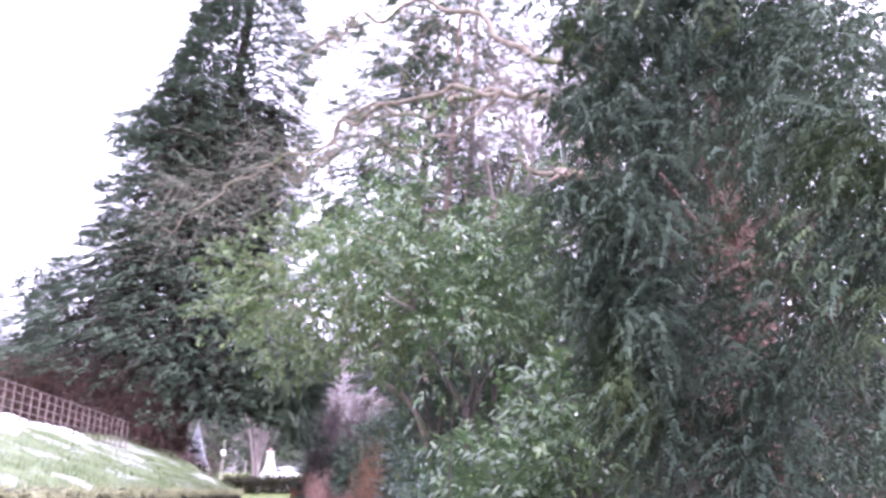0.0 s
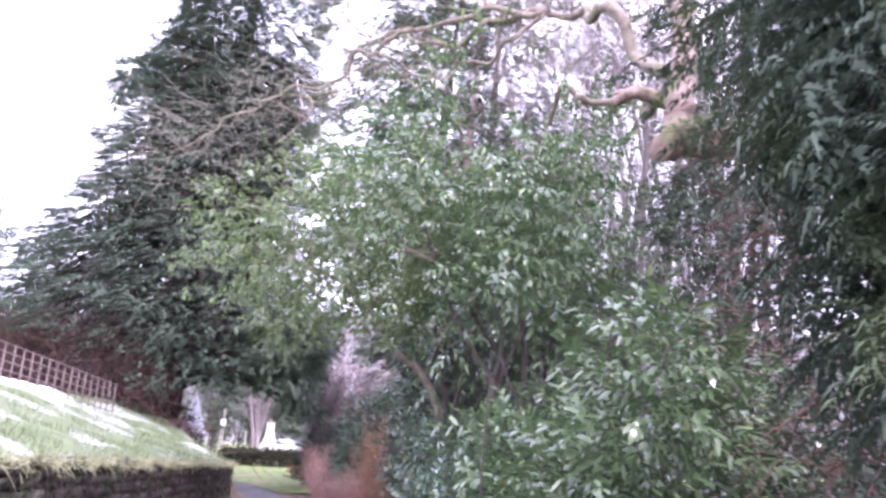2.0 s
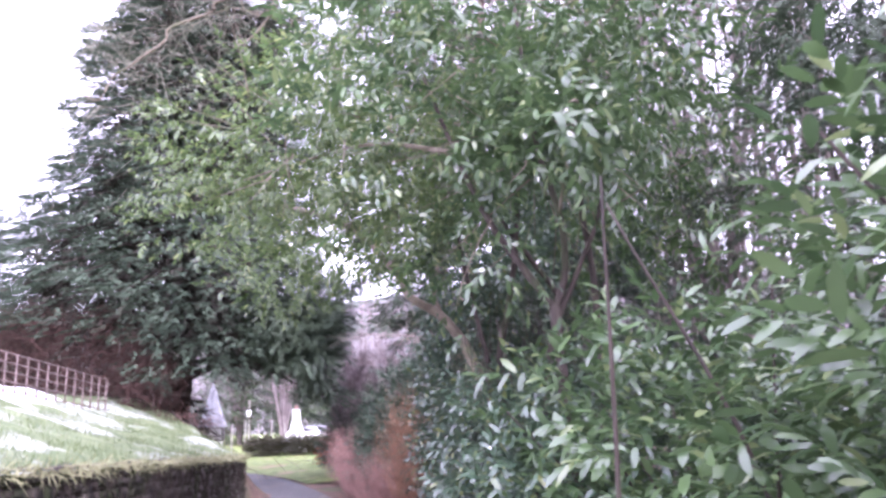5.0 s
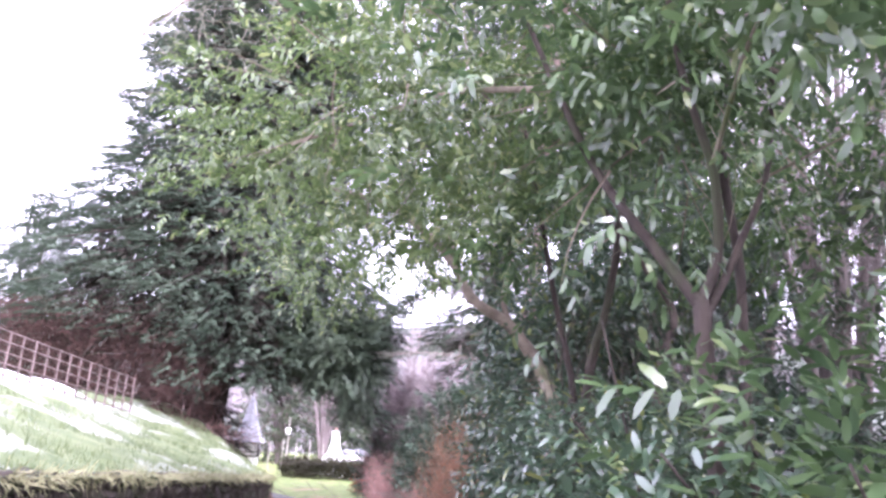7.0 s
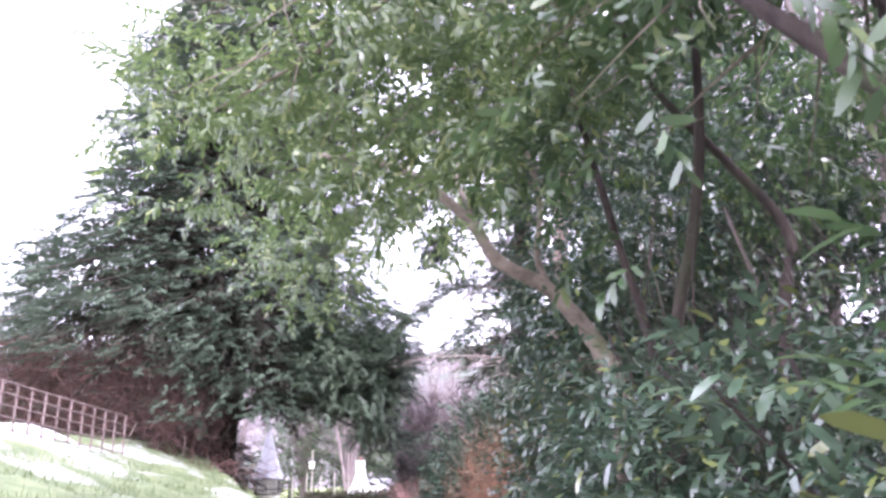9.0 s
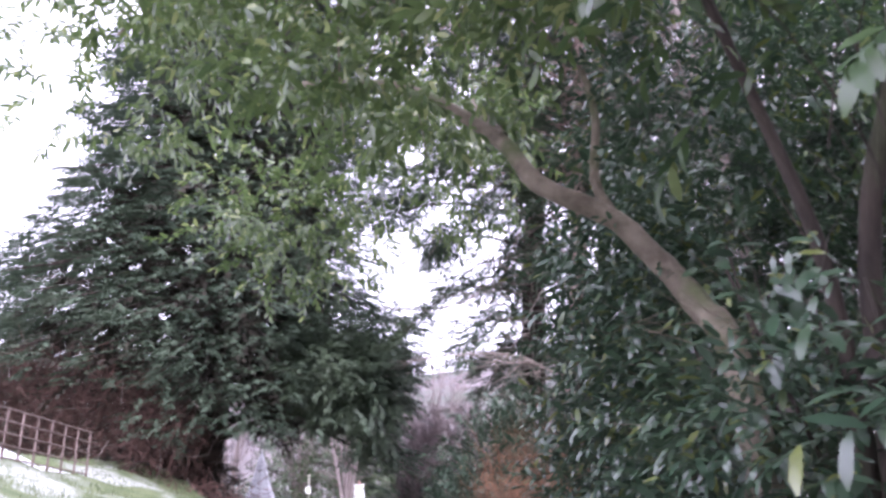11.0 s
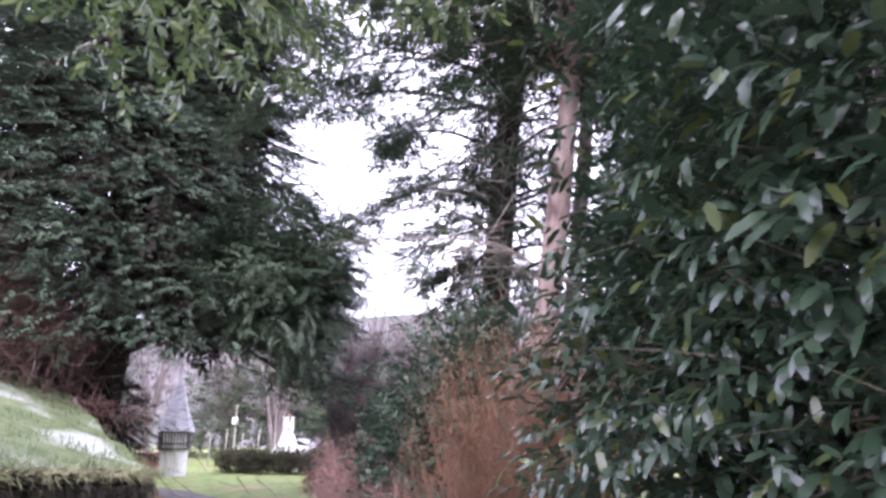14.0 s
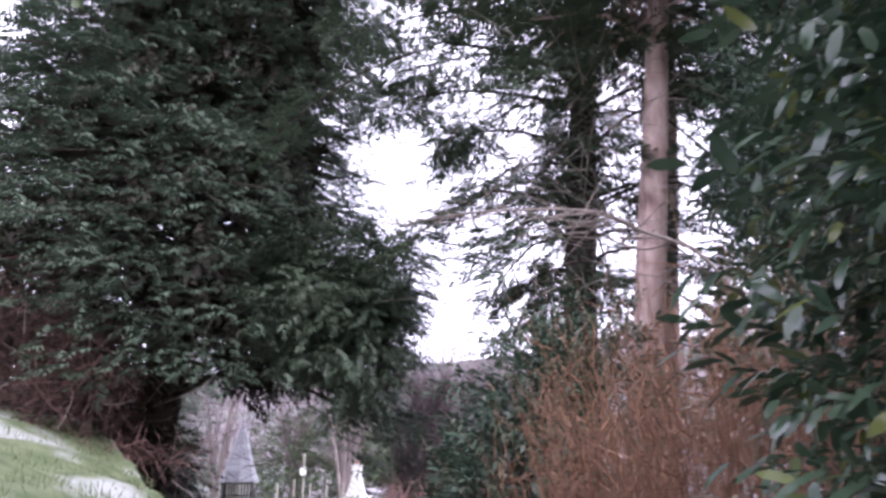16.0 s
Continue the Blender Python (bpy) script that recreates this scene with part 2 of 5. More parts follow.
def tube(pts, r0, r1, sides=7, n=None, rough=0.0):
    """A tapered tube along a smooth curve through pts."""
    pts = np.asarray(pts, float)
    n = n or max(3, 3 * len(pts))
    c = spline(pts, n) if len(pts) > 2 else pts[0] + np.linspace(0, 1, n)[:, None] * (pts[-1] - pts[0])
    t = unit(np.gradient(c, axis=0))
    ref = np.where(np.abs(t[:, 2:3]) > 0.9, np.array([[1.0, 0, 0]]), np.array([[0, 0, 1.0]]))
    s = unit(np.cross(t, ref))
    w = np.cross(s, t)
    a = np.linspace(0, 2 * np.pi, sides, endpoint=False)
    r = np.linspace(r0, r1, n)[:, None]
    if rough:
        r = r * (1 + rough * RNG.normal(size=(n, sides)))
    else:
        r = np.repeat(r, sides, 1)
    v = c[:, None] + r[..., None] * (np.cos(a)[None, :, None] * s[:, None] + np.sin(a)[None, :, None] * w[:, None])
    i, j = np.meshgrid(np.arange(n - 1), np.arange(sides), indexing="ij")
    k = (j + 1) % sides
    f = np.stack([i * sides + j, i * sides + k, (i + 1) * sides + k, (i + 1) * sides + j], -1)
    return v.reshape(-1, 3), f.reshape(-1, 4)


def strips(p, d, length, width, bend=0.25, k=3):
    """Many thin bent twigs or blades at once: each a ribbon folded to a V of k lengths."""
    n = len(p)
    d = unit(d)
    side = unit(np.cross(d, RNG.normal(size=(n, 3))))
    up = np.cross(side, d)
    t = np.linspace(0, 1, k + 1)
    length, width = np.broadcast_to(length, n), np.broadcast_to(width, n)
    curve = (RNG.normal(size=n) * bend)[:, None, None]
    c = p[:, None] + (length[:, None, None] * t[None, :, None]) * (d[:, None] + curve * t[None, :, None] * up[:, None])
    w = width[:, None, None] * (1 - 0.75 * t)[None, :, None]
    v = np.stack([c - w * side[:, None], c + 0.8 * w * up[:, None], c + w * side[:, None]], 2)
    i = np.arange(k)[:, None] * 3 + np.arange(2)[None, :]
    base = np.stack([i, i + 1, i + 4, i + 3], -1).reshape(-1, 4)
    f = base[None] + (np.arange(n) * (k + 1) * 3)[:, None, None]
    return v.reshape(-1, 3), f.reshape(-1, 4)


def place(template, p, d, up, s):
    """Copies of a template (x along d, z along up) at the points p, of size s, in one mesh."""
    tv, tf = template
    p, d, up = np.asarray(p, float), unit(np.asarray(d, float)), np.asarray(up, float)
    side = unit(np.cross(up, d))
    u = np.cross(d, side)
    s = np.broadcast_to(s, len(p))[:, None, None]
    v = p[:, None] + s * (tv[None, :, 0:1] * d[:, None] + tv[None, :, 1:2] * side[:, None] + tv[None, :, 2:3] * u[:, None])
    f = tf[None] + (np.arange(len(p)) * len(tv))[:, None, None]
    return v.reshape(-1, 3), f.reshape(-1, 4)


def frond(pairs, width, twig, droop, seed, lift=0.1):
    """A flat needle spray of length 1: pairs of slim twigs on an axis that droops."""
    r = np.random.default_rng(seed)
    vs, fs = [], []
    for i in range(pairs):
        t = (i + 0.4) / pairs
        for sgn in (-1, 1):
            ln = width * (1.1 - 0.75 * t) * r.uniform(0.75, 1.2)
            ang = sgn * radians(r.uniform(38, 58))
            b = np.array([t, 0, -droop * t * t])
            d = np.array([math.cos(ang), math.sin(ang), r.uniform(-0.3, 0.15)])
            o = np.array([-math.sin(ang), math.cos(ang), 0]) * twig * r.uniform(0.7, 1.2)
            k = len(vs)
            vs += [b, b + d * ln * 0.5 + o + [0, 0, lift * ln], b + d * ln - [0, 0, 0.25 * ln], b + d * ln * 0.45 - o]
            fs.append((k, k + 1, k + 2, k + 3))
    k = len(vs)
    e = np.array([0.75, 0, -droop * 0.56])
    vs += [e, e + [0.2, twig, 0], e + [0.42, 0, -droop * 0.5], e + [0.2, -twig, 0]]
    fs.append((k, k + 1, k + 2, k + 3))
    return np.array(vs), np.array(fs)


def leaf_template(fold=0.12, curl=0.2, xs=(0.0, 0.22, 0.5, 0.78, 1.0), ws=(0.02, 0.145, 0.185, 0.13, 0.012)):
    """One laurel leaf of length 1: two halves folded along the midrib, pointed, curled down."""
    v = []
    for x, w in zip(xs, ws):
        z = -curl * x * x
        v += [(x, -w, z + fold * w * 2), (x, 0, z), (x, w, z + fold * w * 2)]
    f = []
    for i in range(len(xs) - 1):
        for j in (0, 1):
            a = i * 3 + j
            f.append((a, a + 1, a + 4, a + 3))
    return np.array(v), np.array(f)


LEAF = leaf_template()
LEAF_MID = (np.array([(x, s_ * w, z) for x, w, z in ((0, 0.03, 0), (0.24, 0.15, 0.02), (0.72, 0.16, -0.09), (1.0, 0.035, -0.22)) for s_ in (-1, 1)], float), np.array([(0, 1, 3, 2), (2, 3, 5, 4), (4, 5, 7, 6)]))


def shoot(n, leaf, seed, spread=55, slim=3):
    """A leafy shoot of length 1 with n alternate leaves and a thin stem."""
    r = np.random.default_rng(seed)
    pieces = []
    for i in range(n):
        t = 0.18 + 0.82 * i / max(1, n - 1)
        turn = i * 2.4 + r.uniform(-0.4, 0.4)
        a = radians(spread * r.uniform(0.7, 1.25) * (1.15 - 0.7 * t))
        d = np.array([math.cos(a), math.sin(a) * math.cos(turn), math.sin(a) * math.sin(turn) - 0.25])
        pieces.append(place(LEAF_MID if slim > 2 else LEAF_LOW, [[t, 0, 0]], [d], [[0.3, r.uniform(-0.4, 0.4), 1.0]], [leaf * r.uniform(0.7, 1.15)]))
    return merge(pieces)


LEAF_LOW = (np.array([(0, 0, 0), (0.5, 0.17, 0.03), (1.0, 0, -0.18), (0.5, -0.17, 0.03)], float), np.array([(0, 1, 2, 3)]))


def lump(points, scale, seed):
    """Smooth pseudo-noise at points, about -1 to 1."""
    r = np.random.default_rng(seed)
    out = np.zeros(len(points))
    for k in range(6):
        w = r.normal(size=3) * scale * (1 + 0.5 * k)
        out += np.sin(points @ w + r.uniform(0, 6.28)) / (1 + 0.3 * k)
    return out / 2.6


def blob_points(blobs, n, seed, shell=0.5, gap=-0.35, gap_scale=2.0):
    """Points in the outer part of ellipsoids (cx, cy, cz, rx, ry, rz), with gaps; and the way outward."""
    r = np.random.default_rng(seed)
    b = np.asarray(blobs, float)
    wgt = (b[:, 3] * b[:, 4] + b[:, 4] * b[:, 5] + b[:, 3] * b[:, 5])
    pick = r.choice(len(b), size=int(n * 1.8), p=wgt / wgt.sum())
    d = unit(r.normal(size=(len(pick), 3)))
    rad = 1 - shell * r.random(len(pick)) ** 1.6
    bump = 1 + 0.16 * lump(d * 3.0 + pick[:, None] * 1.7, 1.0, seed + 1)
    p = b[pick, :3] + d * b[pick, 3:] * (rad * bump)[:, None]
    keep = lump(p, gap_scale, seed + 2) > gap + 0.25 * r.normal(size=len(p))
    out = unit(d / b[pick, 3:])
    p, out = p[keep][:n], out[keep][:n]
    return p, out


def foliage(blobs, n, templates, size, seed, hang=0.0, shell=0.5, gap=-0.35, gap_scale=2.0, wild=0.5, clear=None):
    """Shoots over the blobs, pointing outward and up (or hanging), as arrays."""
    r = np.random.default_rng(seed + 9)
    p, o = blob_points(blobs, n, seed, shell, gap, gap_scale)
    if clear is not None:
        keep = clear(p)
        p, o = p[keep], o[keep]
    d = o + wild * r.normal(size=o.shape)
    d[:, 2] = d[:, 2] * 0.6 + 0.3 - hang
    up = o * 0.5 + np.array([0, 0, 1.0]) + 0.3 * r.normal(size=o.shape)
    kind = r.integers(0, len(templates), len(p))
    return merge([place(t, p[kind == i], d[kind == i], up[kind == i], r.uniform(size[0], size[1], (kind == i).sum())) for i, t in enumerate(templates)])


FIR_SPRAYS = [frond(7, 0.34, 0.034, 0.22, 11), frond(6, 0.38, 0.036, 0.3, 12), frond(7, 0.3, 0.034, 0.12, 13)]
CORE_SPRAY = frond(8, 0.36, 0.045, 0.3, 15)
YEW_SPRAYS = [frond(8, 0.26, 0.03, 0.3, 21, 0.25), frond(8, 0.22, 0.028, 0.5, 22, 0.25)]
SHOOTS = [shoot(8, 0.36, 31), shoot(7, 0.4, 32), shoot(9, 0.33, 33)]
SHOOTS_LOW = [shoot(9, 0.36, 34, slim=2), shoot(8, 0.4, 35, slim=2)]


def conifer(name, at, height, profile, hem, branches, per, spray, needles, bark, seed, trunk_r=0.45, sag=0.25, rise=0.12, up_tip=0.15, templates=None, lean=(0, 0), bow=0.4, crowd=1.4, fan_w=0.42, core=0, keep=None, low_twigs=0, limb_r=0.05, outer=0):
    """A conifer: trunk, limbs in all directions from hem to the top, and needle sprays along their outer parts."""
    templates = templates or FIR_SPRAYS
    r = np.random.default_rng(seed)
    at = np.array(at, float)
    thing = empty(name, at)
    sway = np.array([lean[0], lean[1], 0])
    part("trunk", quads("trunk", *tube([(0, 0, -0.3), sway * bow + (0, 0, height * 0.4), sway * (0.55 + bow * 0.5) + (0, 0, height * 0.75), sway + (0, 0, height)], trunk_r, 0.03, 12, 24, 0.04), bark), thing, smooth=True)
    limbs, ps, ds, us, ss = [], [], [], [], []
    for i in range(branches):
        h = hem + (height - hem - 0.3) * ((i + r.random()) / branches) ** crowd
        az = i * 2.399963 + r.normal() * 0.25
        reach = profile(h, az) * r.uniform(0.78, 1.12)
        if reach < 0.3:
            continue
        out = np.array([math.cos(az), math.sin(az), 0])
        base = sway * (h / height) + (0, 0, h)
        pts = np.array([base, base + out * reach * 0.4 + (0, 0, reach * rise), base + out * reach * 0.78 + (0, 0, reach * (rise - sag * 0.45)), base + out * reach + (0, 0, reach * (rise - sag + up_tip))])
        if keep is not None and not keep((pts[1:] + at) - (0, 0, 0.25)).all():
            continue
        limbs.append(tube(pts, max(0.015, limb_r * (1 - h / height) + 0.012), 0.008, 5, 6))
        m = max(4, int(per * (0.3 + reach / 6) * (1 - 0.35 * max(0.0, math.sin(az)))))
        t = 1 - 0.85 * r.random(m) ** 1.2
        c = spline(pts, 20)
        pos = c[np.minimum((t * 19).astype(int), 19)]
        side = np.array([-out[1], out[0], 0])
        fan = r.normal(size=m) * 0.75
        off = fan * (1.15 - t) * reach * fan_w
        pos = pos + off[:, None] * side + np.stack([np.zeros(m), np.zeros(m), -np.abs(off) * 0.12 + r.normal(size=m) * 0.1], 1)
        d = out[None] * 1.0 + side[None] * (fan * 0.9)[:, None] + r.normal(size=(m, 3)) * 0.18
        d[:, 2] -= 0.06 + 0.22 * r.random(m)
        ps.append(pos)
        ds.append(d)
        us.append(np.array([0, 0, 1.0]) + r.normal(size=(m, 3)) * 0.22)
        ss.append(r.uniform(spray[0], spray[1], m))
    if outer:
        # bough ends that close the outside of the crown, in drooping tiers
        h = hem + (height * 0.95 - hem) * r.random(outer) ** 1.15
        a = r.uniform(0, 6.28, outer)
        tier = 0.5 + 0.5 * np.sin(h * 4.6 + 2.2 * np.sin(a * 5) + 1.3 * np.sin(a * 11 + h))
        q = np.array([profile(h_, a_) for h_, a_ in zip(h, a)]) * (0.72 + 0.18 * tier + r.normal(size=outer) * 0.04)
        ok_ = (np.sin(a) < 0.4) | (r.random(outer) < 0.2)
        o = np.stack([np.cos(a), np.sin(a), np.zeros(outer)], 1)
        pos = o * q[:, None] + sway[None] * (h / height)[:, None]
        pos[:, 2] = h + q * (rise - sag + up_tip) - 0.12 * tier
        d = o + r.normal(size=o.shape) * 0.3
        d[:, 2] = -0.14 + 0.12 * r.normal(size=outer)
        ps.append(pos[ok_])
        ds.append(d[ok_])
        us.append((np.array([0, 0, 1.0]) + 0.1 * o + r.normal(size=o.shape) * 0.16)[ok_])
        ss.append(r.uniform(spray[0], spray[1], outer)[ok_])
    p, d, u, s = np.concatenate(ps), np.concatenate(ds), np.concatenate(us), np.concatenate(ss)
    if keep is not None:
        k = keep(p + at)
        p, d, u, s = p[k], d[k], u[k], s[k]
    kind = r.integers(0, len(templates), len(p))
    part("branchwork", quads("branchwork", *merge(limbs), bark), thing)
    crown = merge([place(t, p[kind == i], d[kind == i], u[kind == i], s[kind == i]) for i, t in enumerate(templates)])
    part("crown", quads("crown", *crown, needles), thing)
    # Dark sprays fill the crown, their colour standing in for its inner shade.
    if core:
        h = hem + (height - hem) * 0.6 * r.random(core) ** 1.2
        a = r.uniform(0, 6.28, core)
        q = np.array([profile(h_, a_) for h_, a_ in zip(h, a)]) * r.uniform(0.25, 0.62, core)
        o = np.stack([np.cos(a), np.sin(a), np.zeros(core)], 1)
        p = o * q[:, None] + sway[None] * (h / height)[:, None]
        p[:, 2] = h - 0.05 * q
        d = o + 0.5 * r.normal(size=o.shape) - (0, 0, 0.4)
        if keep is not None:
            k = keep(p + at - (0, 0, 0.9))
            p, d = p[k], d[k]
        part("inner_growth", quads("inner_growth", *place(CORE_SPRAY, p, d, np.array([0, 0, 1.0]) + 0.3 * r.normal(size=p.shape), r.uniform(1.0, 1.7, len(p))), M_INNER), thing, "inner boughs coloured dark brown for shade")["kind"] = "stuff"
    if low_twigs:
        a = r.uniform(0, 6.28, low_twigs)
        h = r.uniform(hem * 0.3, hem + 4, low_twigs)
        dirs = np.stack([np.cos(a), np.sin(a), r.uniform(-0.5, 0.1, low_twigs)], 1)
        base = np.stack([np.zeros(low_twigs), np.zeros(low_twigs), h], 1)
        part("dead_growth", quads("dead_growth", *strips(base + dirs * (r.random(low_twigs) * 0.75 * profile(hem + 1, 1.6))[:, None], dirs + 0.5 * r.normal(size=dirs.shape), r.uniform(0.6, 1.8, low_twigs), 0.012, 0.3), M_TWIG_DEAD), thing)
    return thing


def bare_tree(name, at, height, spread, material, seed, stems=5, twigs=900, width=0.01, trunk_r=0.12):
    """A leafless tree or tall shrub: stems that fan out and a haze of fine twigs."""
    r = np.random.default_rng(seed)
    thing = empty(name, at)
    st, tips, dirs = [], [], []
    for i in range(stems):
        a = i * 2.4 + r.uniform(-0.4, 0.4)
        o = np.array([math.cos(a), math.sin(a), 0]) * spread * r.uniform(0.4, 1.0)
        pts = np.array([(0, 0, -0.1), o * 0.25 + (0, 0, height * 0.35), o * 0.65 + (0, 0, height * 0.7), o + (0, 0, height * r.uniform(0.85, 1.0))])
        st.append(tube(pts, trunk_r * r.uniform(0.6, 1.0), 0.01, 6, 10, 0.05))
        c = spline(pts, 40)
        k = r.integers(8, 40, twigs // stems)
        tips.append(c[k])
        g = unit(np.gradient(c, axis=0))[k]
        dirs.append(g + 0.6 * r.normal(size=g.shape))
    part("stem_growth", quads("stem_growth", *merge(st), material), thing)
    p, d = np.concatenate(tips), np.concatenate(dirs)
    ln = r.uniform(0.12, 0.34, len(p)) * height * 0.7
    v, f = strips(p, d, ln, width, 0.25)
    q = p + unit(d) * (ln * r.uniform(0.3, 0.9, len(p)))[:, None]
    v2, f2 = strips(np.repeat(q, 3, 0), np.repeat(d, 3, 0) + 0.8 * r.normal(size=(len(p) * 3, 3)), r.uniform(0.05, 0.15, len(p) * 3) * height * 0.7, width * 0.55, 0.2, 2)
    part("twig_growth", quads("twig_growth", *merge([(v, f), (v2, f2)]), material), thing)
    return thing


def box(bm, size, at, bevel=0.0, rz=0.0):
    g = bmesh.ops.create_cube(bm, size=1.0, matrix=pose(*at, 0, 0, rz) @ Matrix.Diagonal((*size, 1)))
    if bevel:
        edges = list({e for v in g["verts"] for e in v.link_edges})
        bmesh.ops.bevel(bm, geom=edges, offset=bevel, segments=1, affect="EDGES")
    return bm


# ---- the lie of the land ----


def smooth(a, b, t):
    t = np.clip((np.asarray(t, float) - a) / (b - a), 0, 1)
    return t * t * (3 - 2 * t)


def base_z(y):
    y = np.asarray(y, float)
    return np.where(y < 26, -0.058 * y, -1.508 - 0.1 * (1 - np.exp(-np.maximum(y - 26, 0) / 1.7)))


def wall_x(y):
    return -3.2 - 0.156 * np.asarray(y, float)


def bank(x, y):
    """Height of the raised garden over the lane, and nought beyond its end."""
    d = wall_x(np.minimum(y, 25.8)) - x
    end = 26.2 + 1.05 * np.maximum(d, 0)
    up = 1.42 + 0.33 * np.clip(d, 0, 6) + 0.07 * np.clip(d - 6, 0, 40)
    return np.where(d > 0, up * (1 - smooth(0, 3.5, y - end)), 0.0)


def ground_z(x, y):
    x, y = np.asarray(x, float), np.asarray(y, float)
    z = base_z(y) + bank(x + 0.45, y) * 1.0
    right = np.maximum(x - (0.4 - 0.1 * y), 0)
    z = z + 0.06 * np.minimum(right, 30) * (y < 60) * (1 - smooth(30, 60, y))
    far = smooth(95, 330, y) * 54 * (0.86 + 0.16 * np.sin(x * 0.009 + 1.2) + 0.05 * np.sin(x * 0.031))
    return z + far


def sheet(name, xs, ys, zf, material, lift=0.0):
    x, y = np.meshgrid(xs, ys, indexing="ij")
    z = zf(x, y) + lift
    n, m = x.shape
    i, j = np.meshgrid(np.arange(n - 1), np.arange(m - 1), indexing="ij")
    a = i * m + j
    f = np.stack([a, a + m, a + m + 1, a + 1], -1)
    return part(name, quads(name, np.stack([x, y, z], -1), f, material), smooth=True)


gx = np.concatenate([-np.geomspace(900, 32, 22), np.arange(-30, 16, 0.6), np.geomspace(17, 900, 24)])
gy = np.concatenate([-np.geomspace(300, 14, 12), np.arange(-12, 60, 0.6), np.geomspace(62, 1200, 40)])
ground = tagged(sheet("ground", gx, gy, ground_z, M_SOIL), "dark leaf-littered soil under the trees", "ground", kind="structure")
ground.data.materials.append(M_HILL)
ground.data.materials.append(M_VERGE)
for poly in ground.data.polygons:
    if poly.center.y > 90:
        poly.material_index = 1
    elif poly.center.y > 46:
        poly.material_index = 2

# lane: a strip that follows the wall, then bends away round its end
LANE = np.array([(-1.2, -10, 3.4), (-1.35, 0, 3.6), (-2.4, 8, 3.7), (-3.6, 16, 3.9), (-5.0, 22, 3.5), (-6.3, 27, 3.0), (-8.0, 31, 2.9), (-10.6, 35.5, 2.9), (-14.4, 39.6, 3.0), (-20, 42.5, 3.0), (-30, 45, 3.0)], float)
cl = spline(LANE, 120)
tan = unit(np.gradient(cl[:, :2], axis=0))
nrm = np.stack([-tan[:, 1], tan[:, 0]], 1)
across = np.linspace(-0.5, 0.5, 9)
lane_xy = cl[:, None, :2] + nrm[:, None] * (across[None, :, None] * cl[:, None, 2:3])
lane_z = base_z(lane_xy[..., 1]) + 0.03 + 0.05 * (1 - (2 * across[None]) ** 2)
i, j = np.meshgrid(np.arange(119), np.arange(8), indexing="ij")
a = i * 9 + j
lane = part("road", quads("road", np.concatenate([lane_xy, lane_z[..., None]], -1), np.stack([a, a + 9, a + 10, a + 1], -1)[..., ::-1], M_ASPHALT), smooth=True)
tagged(lane, "narrow grey asphalt lane bending round the wall end", "road", kind="structure")

# lawn on the bank
dd = np.concatenate([np.linspace(-0.12, 6, 32), np.geomspace(6.5, 60, 14)])
ly = np.arange(-14, 42, 0.5)
D, Y = np.meshgrid(dd, ly, indexing="ij")
YE = np.minimum(Y, 26.0 + 1.0 * np.maximum(D, 0))
X = wall_x(np.minimum(YE, 25.8)) - D
tuft = 0.05 * np.sin(D * 3.1 + YE * 1.3) + 0.04 * np.sin(D * 1.7 - YE * 2.9)
Z = base_z(YE) + 1.42 + 0.33 * np.clip(D, 0, 6) + 0.07 * np.clip(D - 6, 0, 60) + 0.05 + tuft * smooth(0, 0.6, D)
i, j = np.meshgrid(np.arange(len(dd) - 1), np.arange(len(ly) - 1), indexing="ij")
a = i * len(ly) + j
lawn = part("lawn", quads("lawn", np.stack([X, YE, Z], -1), np.stack([a, a + 1, a + len(ly) + 1, a + len(ly)], -1), M_LAWN), smooth=True)
tagged(lawn, "sloping green lawn with thin snow patches above the wall", "lawn", kind="structure")
n = 15000
bd, by = RNG.random(n) ** 1.4 * 9, RNG.uniform(3, 34, n)
ok = by < 26 + bd
bd, by = bd[ok], by[ok]
bp = np.stack([wall_x(np.minimum(by, 25.8)) - bd, by, base_z(by) + 1.46 + 0.33 * np.clip(bd, 0, 6) + 0.07 * np.clip(bd - 6, 0, 60)], 1)
blades = strips(bp, np.stack([RNG.normal(size=len(bp)) * 0.35, RNG.normal(size=len(bp)) * 0.35, np.ones(len(bp))], 1), RNG.uniform(0.06, 0.16, len(bp)), 0.008, 0.3, 2)
tagged(part("grass", quads("grass", *blades, M_BLADE)), "short green grass dusted with snow", "grass", kind="stuff")
n = 3800
by = RNG.uniform(-2, 25.9, n)
bp = np.stack([wall_x(by) + RNG.normal(size=n) * 0.07 + 0.05, by, base_z(by) + 1.46 + RNG.normal(size=n) * 0.03], 1)
fringe = strips(bp, np.stack([RNG.uniform(0.1, 1.1, n), RNG.normal(size=n) * 0.4, RNG.uniform(-0.9, 0.7, n)], 1), RNG.uniform(0.07, 0.2, n), 0.007, 0.5, 3)
tagged(part("dry_grass", quads("dry_grass", *fringe, M_STRAW)), "pale dry grass overhanging the wall top", "grass", kind="stuff")
# snow lying along the foot of the trellis
sd, sy = np.linspace(0, 1, 16), np.linspace(8, 25.6, 60)
SD, SY = np.meshgrid(sd, sy, indexing="ij")
near_edge = 4.2 + 0.5 * np.sin(SY * 1.1) + 0.25 * np.sin(SY * 2.7 + 1) + 0.15 * np.sin(SY * 6.1)
SD = near_edge + (10.5 - near_edge) * SD
